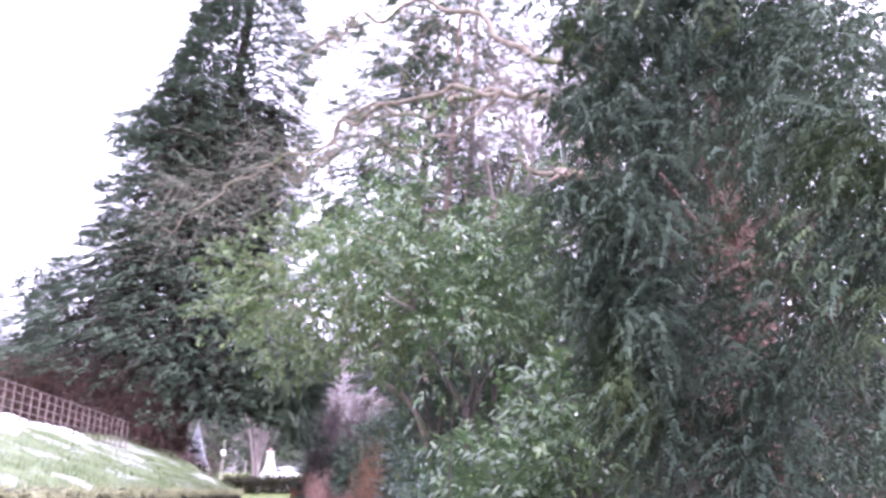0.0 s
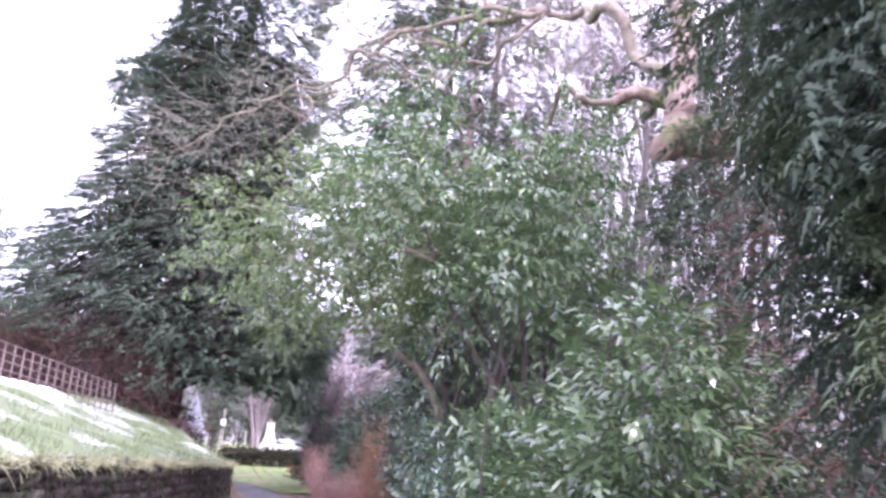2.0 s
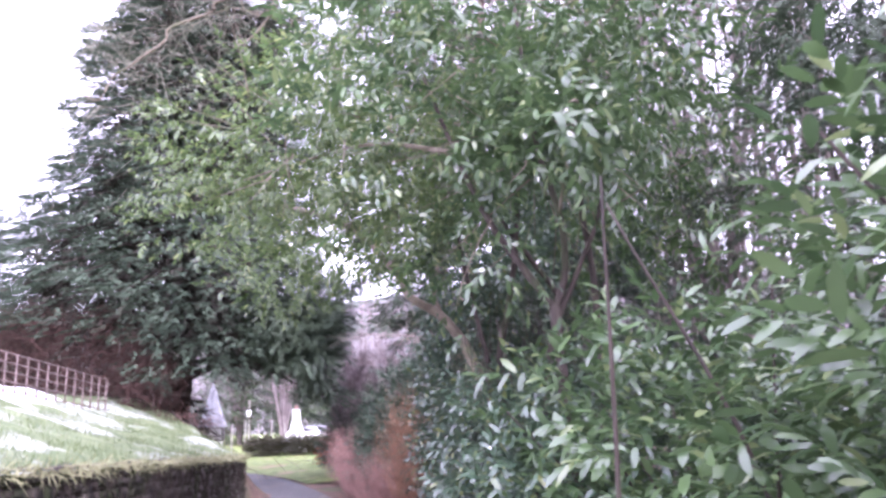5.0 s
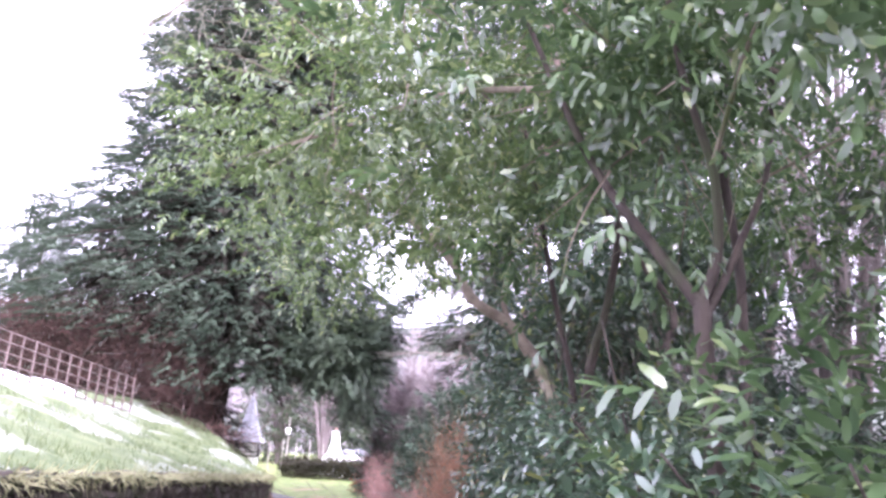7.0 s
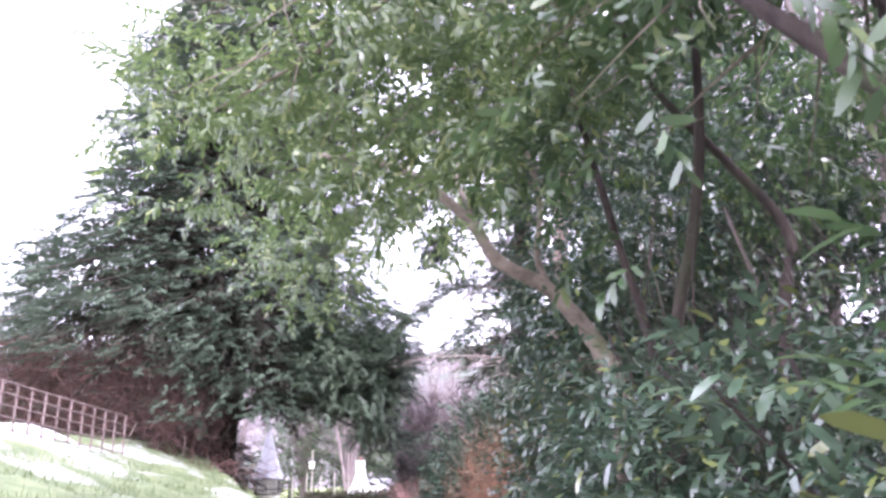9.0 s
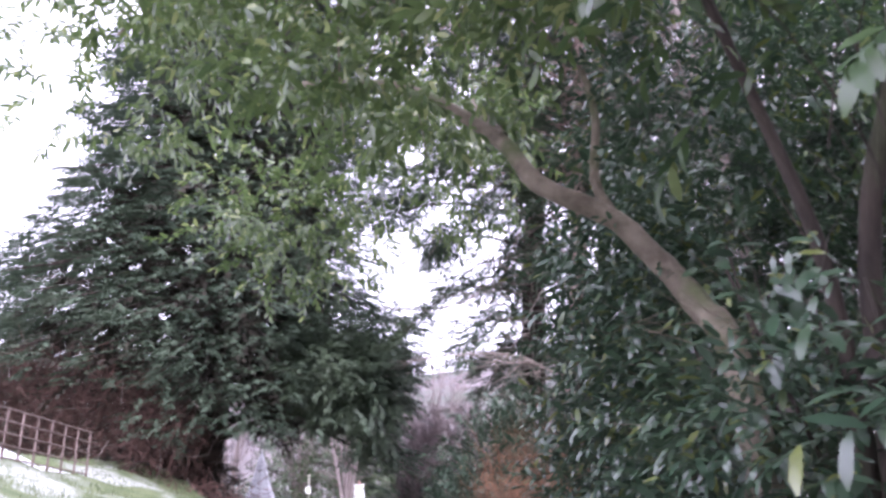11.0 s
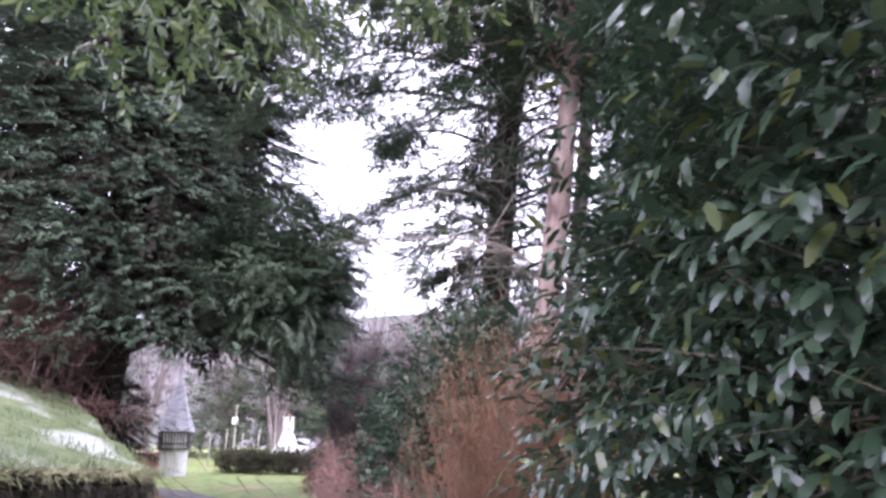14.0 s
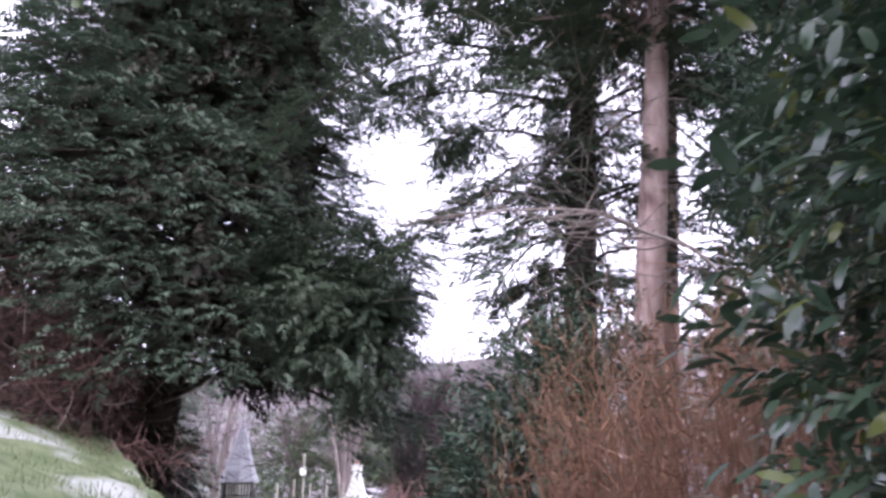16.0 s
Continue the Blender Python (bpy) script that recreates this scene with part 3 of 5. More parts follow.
SZ = base_z(SY) + 1.42 + 0.33 * np.clip(SD, 0, 6) + 0.07 * np.clip(SD - 6, 0, 60) + 0.05 + (0.05 * np.sin(SD * 3.1 + SY * 1.3) + 0.04 * np.sin(SD * 1.7 - SY * 2.9)) + 0.06 * smooth(0, 0.5, SD - near_edge) + 0.004
i, j = np.meshgrid(np.arange(15), np.arange(59), indexing="ij")
a = i * 60 + j
tagged(part("snow", quads("snow", np.stack([wall_x(SY) - SD, SY, SZ], -1), np.stack([a, a + 1, a + 61, a + 60], -1), M_SNOW), smooth=True), "thin patchy snow along the trellis on the lawn", "snow", kind="structure")
# grass verge beyond the bend
vx, vy = np.linspace(0, 1, 24), np.linspace(33, 49, 30)
VX, VY = np.meshgrid(vx, vy, indexing="ij")
left = np.interp(VY, cl[:, 1], cl[:, 0] + 1.9)
XX = left + (-3.0 - left) * VX
ZZ = base_z(VY) + 0.035 + 0.12 * smooth(0, 0.5, VX)
i, j = np.meshgrid(np.arange(23), np.arange(29), indexing="ij")
a = i * 30 + j
tagged(part("verge", quads("verge", np.stack([XX, VY, ZZ], -1), np.stack([a, a + 30, a + 31, a + 1], -1), M_VERGE), smooth=True), "green grass verge beside the lane bend", "grass", kind="structure")

# ---- retaining wall ----
wall = empty("wall_garden", (0, 0, 0))
tagged(wall, "dark mossy dry-stone retaining wall along the lane", "wall", kind="structure")
wy = np.linspace(-12, 25.8, 60)
prof = []
for y in wy:
    x0, z0 = wall_x(y), float(base_z(y))
    prof.append([(x0 - 0.02, y, z0 - 0.3), (x0 - 0.07, y, z0 + 1.44), (x0 - 0.45, y, z0 + 1.44), (x0 - 0.45, y, z0 - 0.3)])
prof = np.array(prof)
i, j = np.meshgrid(np.arange(59), np.arange(3), indexing="ij")
a = i * 4 + j
cap = np.array([[59 * 4, 59 * 4 + 1, 59 * 4 + 2, 59 * 4 + 3]])
part("wall_core", quads("wall_core", prof, np.concatenate([np.stack([a, a + 1, a + 5, a + 4], -1).reshape(-1, 4), cap]), M_CORE), wall)


def stone_mesh(seed):
    r = np.random.default_rng(seed)
    bm = bmesh.new()
    bmesh.ops.create_cube(bm, size=1.0)
    bmesh.ops.bevel(bm, geom=bm.edges[:], offset=0.16, segments=1, affect="EDGES")
    for v in bm.verts:
        v.co += Vector(r.normal(size=3) * 0.05)
    me = bpy.data.meshes.new("stone")
    bm.to_mesh(me)
    bm.free()
    me.materials.append(M_STONE_OBJ)
    return me


STONES = [stone_mesh(40 + k) for k in range(6)]
stone_rows = []
row_z = 0.02
while row_z < 1.4:
    hgt = RNG.uniform(0.1, 0.19)
    y = -10 + RNG.uniform(0, 0.3)
    while y < 25.7:
        ln = RNG.uniform(0.2, 0.55)
        ln = min(ln, 25.85 - y)
        if ln > 0.08:
            stone_rows.append((y + ln / 2, row_z + hgt / 2, ln, hgt))
        y += ln + 0.012
    row_z += hgt + 0.012
wall_ang = math.degrees(math.atan(0.156))
near = [s for s in stone_rows if s[0] > 21.6][:300]
for y, z, ln, hgt in near:
    st = new("stone", STONES[RNG.integers(0, 6)])
    st.parent = wall
    st.matrix_basis = pose(float(wall_x(y)) - 0.03 + RNG.normal() * 0.03, y, float(base_z(y)) + z, RNG.normal() * 3, RNG.normal() * 3, wall_ang) @ Matrix.Diagonal((0.2, ln * 0.98, hgt * 0.98, 1))
rest = []
cube = np.array([(x, y, z) for x in (-0.5, 0.5) for y in (-0.5, 0.5) for z in (-0.5, 0.5)])
cubef = np.array([(0, 1, 3, 2), (4, 6, 7, 5), (0, 4, 5, 1), (2, 3, 7, 6), (0, 2, 6, 4), (1, 5, 7, 3)])
taken = set(id(s) for s in near)
for s in stone_rows:
    if id(s) in taken:
        continue
    y, z, ln, hgt = s
    c = cube * (0.2, ln, hgt) + RNG.normal(size=(8, 3)) * (0.03, 0.026, 0.02)
    c[4:] *= (1, 0.88, 0.82)
    rest.append((c + (float(wall_x(y)) - 0.03, y, float(base_z(y)) + z), cubef))
stuff = part("stones", quads("stones", *merge(rest), M_STONE), wall)
stuff["kind"] = "stuff"

n = 5200
ry = RNG.uniform(-4, 25.8, n)
rp = np.stack([wall_x(ry) + 0.09, ry, base_z(ry) + RNG.random(n) ** 0.6 * 1.42], 1)
roots = part("root_growth", quads("root_growth", *strips(rp, np.stack([RNG.normal(size=n) * 0.15 + 0.05, RNG.normal(size=n) * 0.5, -np.ones(n)], 1), RNG.uniform(0.1, 0.4, n), 0.006, 0.4, 3), M_BARK), wall, "dark roots and dead stems on the stones")
roots["kind"] = "stuff"

# ---- trellis fence on the bank ----
trellis = empty("trellis_fence", (-11.5, 26.0, 0))
tagged(trellis, "weathered brown wooden trellis fence on the lawn", "fence")
TY = np.arange(26.0, 15.9, -0.42)
tops = []
for k, y in enumerate(TY):
    gz = float(base_z(y)) + 1.42 + 0.33 * min(float(wall_x(y)) + 11.5, 6) + 0.03
    tops.append(gz)
    bm = box(bmesh.new(), (0.036, 0.036, 1.06), (0, y - 26.0, gz + 0.5), 0.006)
    part("post", bm, trellis, material=M_TRELLIS)
for q in range(5):
    hz = 0.12 + q * 0.22
    v, f = tube([(0.035, 0, tops[0] + hz), (0.035, TY[len(TY) // 2] - 26, tops[len(TY) // 2] + hz), (0.035, TY[-1] - 26, tops[-1] + hz)], 0.014, 0.014, 4, 12)
    part("rail", quads("rail", v, f, M_TRELLIS), trellis)

# ---- great fir ----


def fir_profile(h, az):
    lobe = 1 + 0.07 * math.cos(az * 3 + 1) + 0.06 * math.cos(az * 5 + h * 0.7)
    east = float(np.interp(h, [0.5, 3, 6, 8, 10, 13, 16, 20, 25, 33], [6.0, 6.6, 6.9, 6.4, 4.9, 4.6, 4.6, 4.5, 3.5, 0.5]))
    west = float(np.interp(h, [0.5, 3, 7, 9, 11, 13, 15, 18, 24, 33], [8.2, 8.6, 8.6, 8.2, 7.1, 6.1, 5.6, 4.5, 3.1, 0.5]))
    return (west + (east - west) * (0.5 + 0.5 * math.cos(az))) * lobe


def fir_keep(p):
    """Boughs lift over the lane and are bare near the ground."""
    hem = 0.9 + 1.6 * smooth(7.0, 8.0, -p[:, 0]) + 0.4 * np.clip(-11.2 - p[:, 0], 0, 4.5) + 0.25 * np.sin(p[:, 0] * 2.3) + 0.25 * np.sin(p[:, 1] * 1.9)
    return p[:, 2] > hem


FIRX, FIRY = -13.0, 34.0
fir = conifer("fir_tree", (FIRX, FIRY, float(ground_z(FIRX, FIRY))), 33.0, fir_profile, 1.2, 620, 36, (0.42, 0.78), M_FIR, M_BARK, 50, 0.6, sag=0.34, rise=0.1, up_tip=0.1, keep=fir_keep, crowd=1.45, fan_w=0.34, core=3400, low_twigs=900, limb_r=0.09, lean=(2.6, 0), outer=15000)
FO = np.array(fir.location)
n = 17000
fx, fy = RNG.uniform(-22.5, -10.2, n), RNG.uniform(28.5, 39, n)
fx = np.minimum(fx, -10.2 - (fy - 28.5) * 0.5 - RNG.random(n) * 2)
fz = ground_z(fx, fy) + RNG.random(n) ** 0.8 * np.interp(fx, [-20, -13, -10.2], [3.2, 3.2, 1.6])
part("dead_growth", quads("dead_growth", *strips(np.stack([fx, fy, fz], 1) - FO, RNG.normal(size=(n, 3)) + (0, 0, -0.4), RNG.uniform(0.3, 0.9, n), 0.014, 0.5, 3), M_DEAD), fir, "dark red-brown dead boughs beneath the skirt")["kind"] = "stuff"
# Needles darker than the crown's; the shade by the lane is in their colour.
hb = foliage([(-6.5, 31.0, 3.5, 1.0, 1.3, 1.7), (-6.1, 31.6, 4.6, 1.0, 1.2, 1.6), (-7.6, 30.6, 4.4, 1.2, 1.3, 1.6)], 2300, FIR_SPRAYS, (0.4, 0.8), 52, hang=0.6, shell=0.9, gap=-0.6)
part("hanging_bough", quads("hanging_bough", hb[0] - FO, hb[1], M_CEDAR), fir, "dark boughs hanging by the lane")
fb = foliage([(-15.6, 33.4, 18.0, 1.6, 1.2, 0.7), (-16.6, 33.2, 17.3, 0.9, 0.8, 0.5)], 420, FIR_SPRAYS, (0.5, 0.9), 54, hang=0.5, shell=0.9, gap=-0.8)
part("high_bough", quads("high_bough", fb[0] - FO, fb[1], M_FIR), fir, "dark bough standing out from the crown")["kind"] = "stuff"
part("limb", quads("limb", *tube(np.array([(-11.6, 34, 16.6), (-13.6, 33.7, 17.4), (-16.8, 33.3, 17.6)]) - FO, 0.07, 0.02, 6, 9), M_BARK), fir)
# These low boughs take the same shade-dark colour as the inner ones.
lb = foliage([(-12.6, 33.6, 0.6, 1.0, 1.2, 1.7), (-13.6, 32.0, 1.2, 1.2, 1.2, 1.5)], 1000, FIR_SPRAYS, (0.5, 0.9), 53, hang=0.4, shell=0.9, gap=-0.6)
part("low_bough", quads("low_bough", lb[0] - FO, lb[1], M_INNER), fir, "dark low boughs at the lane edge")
tagged(fir, "tall dense dark green fir with drooping layered boughs", "tree")

# ---- tall pale-barked pine ----
pine = conifer("pine_tree", (-1.45, 27.6, float(ground_z(-1.45, 27.6))), 27.0, lambda h, a: float(np.interp(h, [9, 12, 17, 22, 27], [1.2, 3.8, 5.4, 4.4, 1.0])) * (1 + 0.3 * math.cos(a * 2)), 9.5, 120, 80, (0.4, 0.75), M_CEDAR, M_BARK_PINK, 60, 0.27, sag=0.25, rise=0.15, up_tip=0.1, lean=(2.6, 0.3), bow=0.55, low_twigs=300)
tagged(pine, "tall pine with a bare pale pinkish trunk", "tree")
pine_b = conifer("pine_tree", (-0.35, 32.6, float(ground_z(-0.35, 32.6))), 32.0, lambda h, a: float(np.interp(h, [11, 14, 20, 26, 32], [1.2, 4.2, 6.0, 4.8, 1.0])) * (1 + 0.3 * math.cos(a * 2 + 1)), 11.5, 80, 46, (0.45, 0.8), M_CEDAR, M_BARK_PINK, 61, 0.25, sag=0.28, rise=0.12, up_tip=0.06, lean=(2.6, 0.3), bow=0.55)
tagged(pine_b, "tall sparse pine standing deeper in the wood", "tree")

# ---- dark cedar behind ----
cedar = conifer("cedar_tree", (-2.2, 30.6, float(ground_z(-2.2, 30.6))), 24.0, lambda h, a: float(np.interp(h, [2, 6, 8, 10, 15, 20, 24], [0.8, 2.4, 4.2, 5.8, 6.3, 4.0, 0.4])) * (1 + 0.3 * math.cos(a * 3 + 0.5)), 5.6, 64, 130, (0.32, 0.66), M_CEDAR, M_BARK, 70, 0.42, sag=0.45, rise=0.1, up_tip=0.0, low_twigs=300, lean=(2.0, 0), fan_w=0.3)
tagged(cedar, "dark open-crowned cedar with drooping boughs and dead twigs", "tree")
CO = np.array(cedar.location)
for pts, r0 in (([(-1.9, 30.6, 6.6), (-2.6, 30.2, 6.2), (-4.1, 30.2, 5.65), (-6.2, 30.6, 5.9)], 0.05), ([(-1.8, 30.4, 5.4), (-1.2, 30.0, 5.3), (-0.4, 29.9, 4.8), (0.8, 29.9, 4.1)], 0.03), ([(-1.8, 30.4, 5.5), (-3.0, 30.1, 5.7), (-4.6, 29.9, 5.6)], 0.025), ([(-1.8, 30.4, 5.2), (-3.2, 30.0, 5.2), (-4.4, 29.8, 4.9)], 0.02)):
    part("dead_limb", quads("dead_limb", *tube(np.array(pts) - CO, r0, 0.008, 6, 14, 0.08), M_TWIG_DEAD), cedar)
iv = []
for q in range(16):
    t_ = q / 15
    iv.append((-2.2 + 1.3 * t_ + 0.1 * math.sin(q * 2.1), 30.55, 2.4 + 11 * t_, 0.55 + 0.12 * math.sin(q * 1.3), 0.5, 0.7))
vi, fi = foliage(iv, 1500, FIR_SPRAYS, (0.3, 0.6), 72, hang=0.8, shell=0.6, gap=-0.3)
part("ivy", quads("ivy", vi - CO, fi, M_CEDAR), cedar, "dark growth clinging round the trunk")

BOUGHS = [(-4.6, 30.4, 9.6, 1.5, 1.0, 0.45), (-5.8, 30.5, 8.7, 0.9, 0.8, 0.3), (-4.2, 30.2, 7.6, 1.1, 0.8, 0.3), (-6.2, 30.6, 10.9, 1.2, 1.0, 0.45), (-3.3, 30.2, 6.3, 0.8, 0.7, 0.3), (-4.8, 30.1, 12.0, 1.6, 1.0, 0.5), (0.9, 30.0, 8.4, 1.2, 0.9, 0.4), (1.4, 30.2, 6.2, 0.9, 0.8, 0.35)]
bv = foliage(BOUGHS, 1700, FIR_SPRAYS, (0.32, 0.62), 73, hang=0.75, shell=0.9, gap=-0.1, gap_scale=2.4)
part("bough", quads("bough", bv[0] - CO, bv[1], M_CEDAR), cedar, "long drooping boughs with gaps between")["kind"] = "stuff"
for q in BOUGHS:
    part("limb", quads("limb", *tube(np.array([(-1.5, 30.6, q[2] - 0.3), (q[0] * 0.6 - 0.6, 30.5, q[2] + 0.25), (q[0] + (q[3] if q[0] > 0 else -q[3]) * 0.8, q[1], q[2] - 0.1)]) - CO, 0.05, 0.012, 6, 9, 0.06), M_BARK), cedar)

# a broken pale branch caught between the cedar and the twigs
snag = empty("broken_branch", (-1.2, 23.0, float(ground_z(-1.2, 23.0))))
tagged(snag, "pale broken dead branch with bare side twigs", "branch")
GO = np.array(snag.location)
SNAG = spline([(-0.3, 23.0, float(ground_z(-0.3, 23.0)) - 0.05), (-0.45, 23.0, 1.2), (-0.86, 23.0, 2.34), (-1.47, 23.0, 2.72), (-1.92, 23.05, 2.96), (-2.9, 23.1, 3.04), (-3.6, 23.1, 2.98)], 30)
part("bough", quads("bough", *tube(SNAG - GO, 0.022, 0.008, 7, 50, 0.1), M_TWIG_DEAD), snag, smooth=True)
rs = np.random.default_rng(77)
for k in range(9):
    b = SNAG[12 + k]
    part("side_branch", quads("side_branch", *tube([b - GO, b - GO + (-0.35, rs.normal() * 0.2, 0.02 + rs.normal() * 0.07), b - GO + (-0.8 - rs.random() * 0.5, rs.normal() * 0.3, rs.normal() * 0.14)], 0.011, 0.004, 5, 9, 0.1), M_TWIG_DEAD), snag)
part("twig_growth", quads("twig_growth", *strips(SNAG[rs.integers(12, 30, 90)] - GO, np.stack([-np.ones(90), rs.normal(size=90) * 0.5, rs.normal(size=90) * 0.45], 1), rs.uniform(0.2, 0.7, 90), 0.004, 0.3, 3), M_TWIG_DEAD), snag)

# ---- laurel tree over the lane ----
laurel = empty("laurel_tree", (0.2, 13.0, float(ground_z(0.2, 13.0))))
tagged(laurel, "large spreading cherry laurel with grey stems over the lane", "tree")
LO = np.array(laurel.location)


def stem(name, pts, r0, r1, mat_=None, rough=0.06, owner=None, sides=9):
    owner = owner or laurel
    o = np.array(owner.location)
    v, f = tube(np.array(pts, float) - o, r0, r1, sides, 4 * len(pts), rough)
    ring_ = v[-sides:]
    mid = ring_.mean(0)
    k = np.arange(sides)
    base = len(v) - sides
    v = np.concatenate([v, mid + (ring_ - mid) * 0.02])
    f = np.concatenate([f, np.stack([base + k, base + (k + 1) % sides, base + sides + (k + 1) % sides, base + sides + k], -1)])
    return part(name, quads(name, v, f, mat_ or M_BARK_GREY), owner, smooth=True)


stem("trunk", [(0.6, 11.9, -1.0), (0.45, 11.85, 0.6), (0.38, 11.85, 2.12)], 0.064, 0.05, M_BARK)
stem("branch", [(0.38, 11.85, 2.08), (0.1, 12.0, 2.55), (-0.2, 12.2, 3.1), (-0.5, 12.4, 3.9), (-0.9, 12.8, 5.2)], 0.044, 0.02, M_BARK)
stem("branch", [(0.38, 11.85, 2.08), (0.5, 11.85, 2.45), (0.48, 11.8, 3.0), (0.3, 11.8, 3.8), (0.2, 12.0, 5.5)], 0.04, 0.02, M_BARK)
stem("branch", [(0.4, 11.85, 2.0), (0.65, 11.9, 2.5), (0.95, 12.1, 3.2), (1.2, 12.5, 4.6)], 0.03, 0.015, M_BARK)
stem("branch", [(-0.25, 14.6, -0.9), (-0.1, 14.5, 1.6), (0.1, 14.2, 2.6), (0.25, 14.2, 3.6), (0.4, 14.2, 6.0)], 0.055, 0.025, M_BARK)
stem("branch", [(-0.35, 14.7, -0.9), (-0.2, 14.6, 1.4), (-0.4, 14.5, 2.6), (-0.8, 14.8, 5.0)], 0.045, 0.02, M_BARK)
stem("limb", [(-0.4, 15.2, -0.85), (-0.42, 15.3, 0.6), (-0.36, 15.7, 1.6), (-0.47, 15.9, 1.95), (-0.64, 16.0, 2.27), (-0.93, 16.0, 2.62), (-1.38, 16.05, 2.93), (-1.7, 16.3, 3.5), (-2.6, 16.9, 4.4), (-3.9, 17.6, 5.0)], 0.105, 0.045, sides=12)
stem("branch", [(1.2, 12.9, -0.8), (0.95, 12.9, 1.2), (0.95, 12.9, 2.6), (0.9, 13.0, 3.6), (1.2, 13.4, 5.4)], 0.05, 0.025, M_BARK)
stem("branch", [(-0.5, 12.4, 3.9), (-1.6, 13.8, 4.6), (-3.0, 15.2, 4.9), (-4.9, 16.2, 4.8)], 0.03, 0.012)
stem("branch", [(-0.9, 12.8, 5.2), (-2.0, 14.4, 6.0), (-3.2, 15.5, 6.6)], 0.03, 0.012)
stem("branch", [(-1.6, 16.2, 3.4), (-1.9, 17.4, 4.4), (-2.0, 18.6, 5.2)], 0.04, 0.012)
stem("branch", [(-0.9, 16.0, 2.6), (-0.98, 16.1, 2.95), (-0.92, 16.2, 3.6), (-1.1, 16.4, 4.6)], 0.045, 0.02)
r = np.random.default_rng(81)
p0, o0 = blob_points([(-1.8, 14.6, 5.0, 2.6, 2.4, 1.7), (0.4, 12.5, 4.6, 1.9, 2.0, 2.4)], 160, 82, 0.4)
tw = strips(p0 - LO - o0 * 0.7, o0 + 0.4 * r.normal(size=o0.shape), r.uniform(0.6, 1.4, len(p0)), 0.012, 0.3, 4)
part("twig_growth", quads("twig_growth", *tw, M_BARK_GREY), laurel)


def lane_clear(p):
    """Shoots keep out of the walkway."""
    off = p[:, 0] + 0.137 * p[:, 1]
    room = np.interp(p[:, 1], [9, 12, 15, 17, 19.5], [1.0, 1.0, 1.2, 1.25, 0.75])
    return ~((off < room) & (off > -3.5) & (p[:, 1] < 20.2) & (p[:, 2] < base_z(p[:, 1]) + 3.2)) & ((p[:, 0] > -6.8) | (p[:, 1] > 25))


def stem_gap(p):
    """Few leaves about the forked stems."""
    rr = np.random.default_rng(5)
    inside = (p[:, 2] > 1.55) & (p[:, 2] < 3.5 + 0.25 * np.sin(p[:, 0] * 5)) & (p[:, 0] > -0.75) & (p[:, 0] < 1.7) & (p[:, 1] < 15.2)
    return lane_clear(p) & ~(inside & (rr.random(len(p)) < 0.74))


over = foliage([(-3.0, 15.9, 5.5, 2.5, 1.8, 1.5), (-4.9, 16.5, 4.8, 1.2, 1.0, 0.9), (-4.3, 18.9, 4.1, 1.3, 1.0, 1.0), (-2.6, 19.0, 4.9, 1.5, 1.2, 1.1), (-1.1, 14.2, 3.3, 0.7, 0.7, 0.7), (-1.6, 14.4, 5.2, 1.8, 1.7, 1.7), (-2.2, 15.4, 3.9, 1.3, 1.2, 0.7)], 3200, SHOOTS, (0.23, 0.37), 91, hang=0.35, shell=0.75, gap=-0.1, gap_scale=1.7, clear=lane_clear)
part("crown", quads("crown", over[0] - LO, over[1], M_LAUREL_PALE), laurel, "yellow-green leafy boughs over the lane")
main = foliage([(-0.5, 11.6, 4.2, 1.5, 1.5, 2.0), (0.5, 12.2, 5.8, 1.9, 1.8, 1.8), (1.5, 13.0, 4.6, 1.8, 2.0, 2.4), (-0.4, 13.2, 4.0, 1.3, 1.4, 1.5), (-0.2, 11.4, 3.6, 0.9, 1.0, 0.8), (1.2, 15.6, 4.6, 1.8, 1.8, 2.3), (0.9, 10.6, 4.6, 0.9, 0.8, 0.9), (-0.35, 13.6, 2.6, 0.6, 0.9, 0.9)], 4200, SHOOTS, (0.24, 0.42), 92, hang=0.25, shell=0.7, gap=0.12, gap_scale=1.8, clear=stem_gap)
part("crown", quads("crown", main[0] - LO, main[1], M_LAUREL), laurel, "glossy mid-green upper leaves")
bough = foliage([(0.35, 10.2, 3.25, 0.5, 0.5, 0.35), (0.9, 10.6, 3.5, 0.5, 0.5, 0.4)], 80, SHOOTS, (0.34, 0.44), 98, hang=0.7, shell=0.9, gap=-2)
part("hanging_bough", quads("hanging_bough", bough[0] - LO, bough[1], M_LAUREL), laurel, "large glossy leaves hanging near the lane")["kind"] = "stuff"
stem("branch", [(0.48, 11.8, 3.0), (0.55, 11.2, 3.5), (0.5, 10.4, 3.5), (0.35, 9.9, 3.3)], 0.018, 0.007)
stem("branch", [(0.2, 13.9, -0.8), (0.55, 14.2, 1.8), (0.75, 14.4, 2.5), (0.4, 14.4, 3.1), (-0.05, 14.5, 3.9), (-0.3, 14.6, 5.0)], 0.05, 0.022, M_BARK)
pp = np.stack([r.uniform(-0.5, 1.2, 150), r.uniform(12.6, 15.2, 150), r.uniform(0.6, 2.2, 150)], 1)
part("dead_growth", quads("dead_growth", *strips(pp - LO, r.normal(size=(150, 3)) * (0.3, 0.3, 0.3) + (0, 0, 0.9), r.uniform(0.3, 0.9, 150), 0.005, 0.2, 3), M_BARK), laurel, "bare dead shoots among the stems")

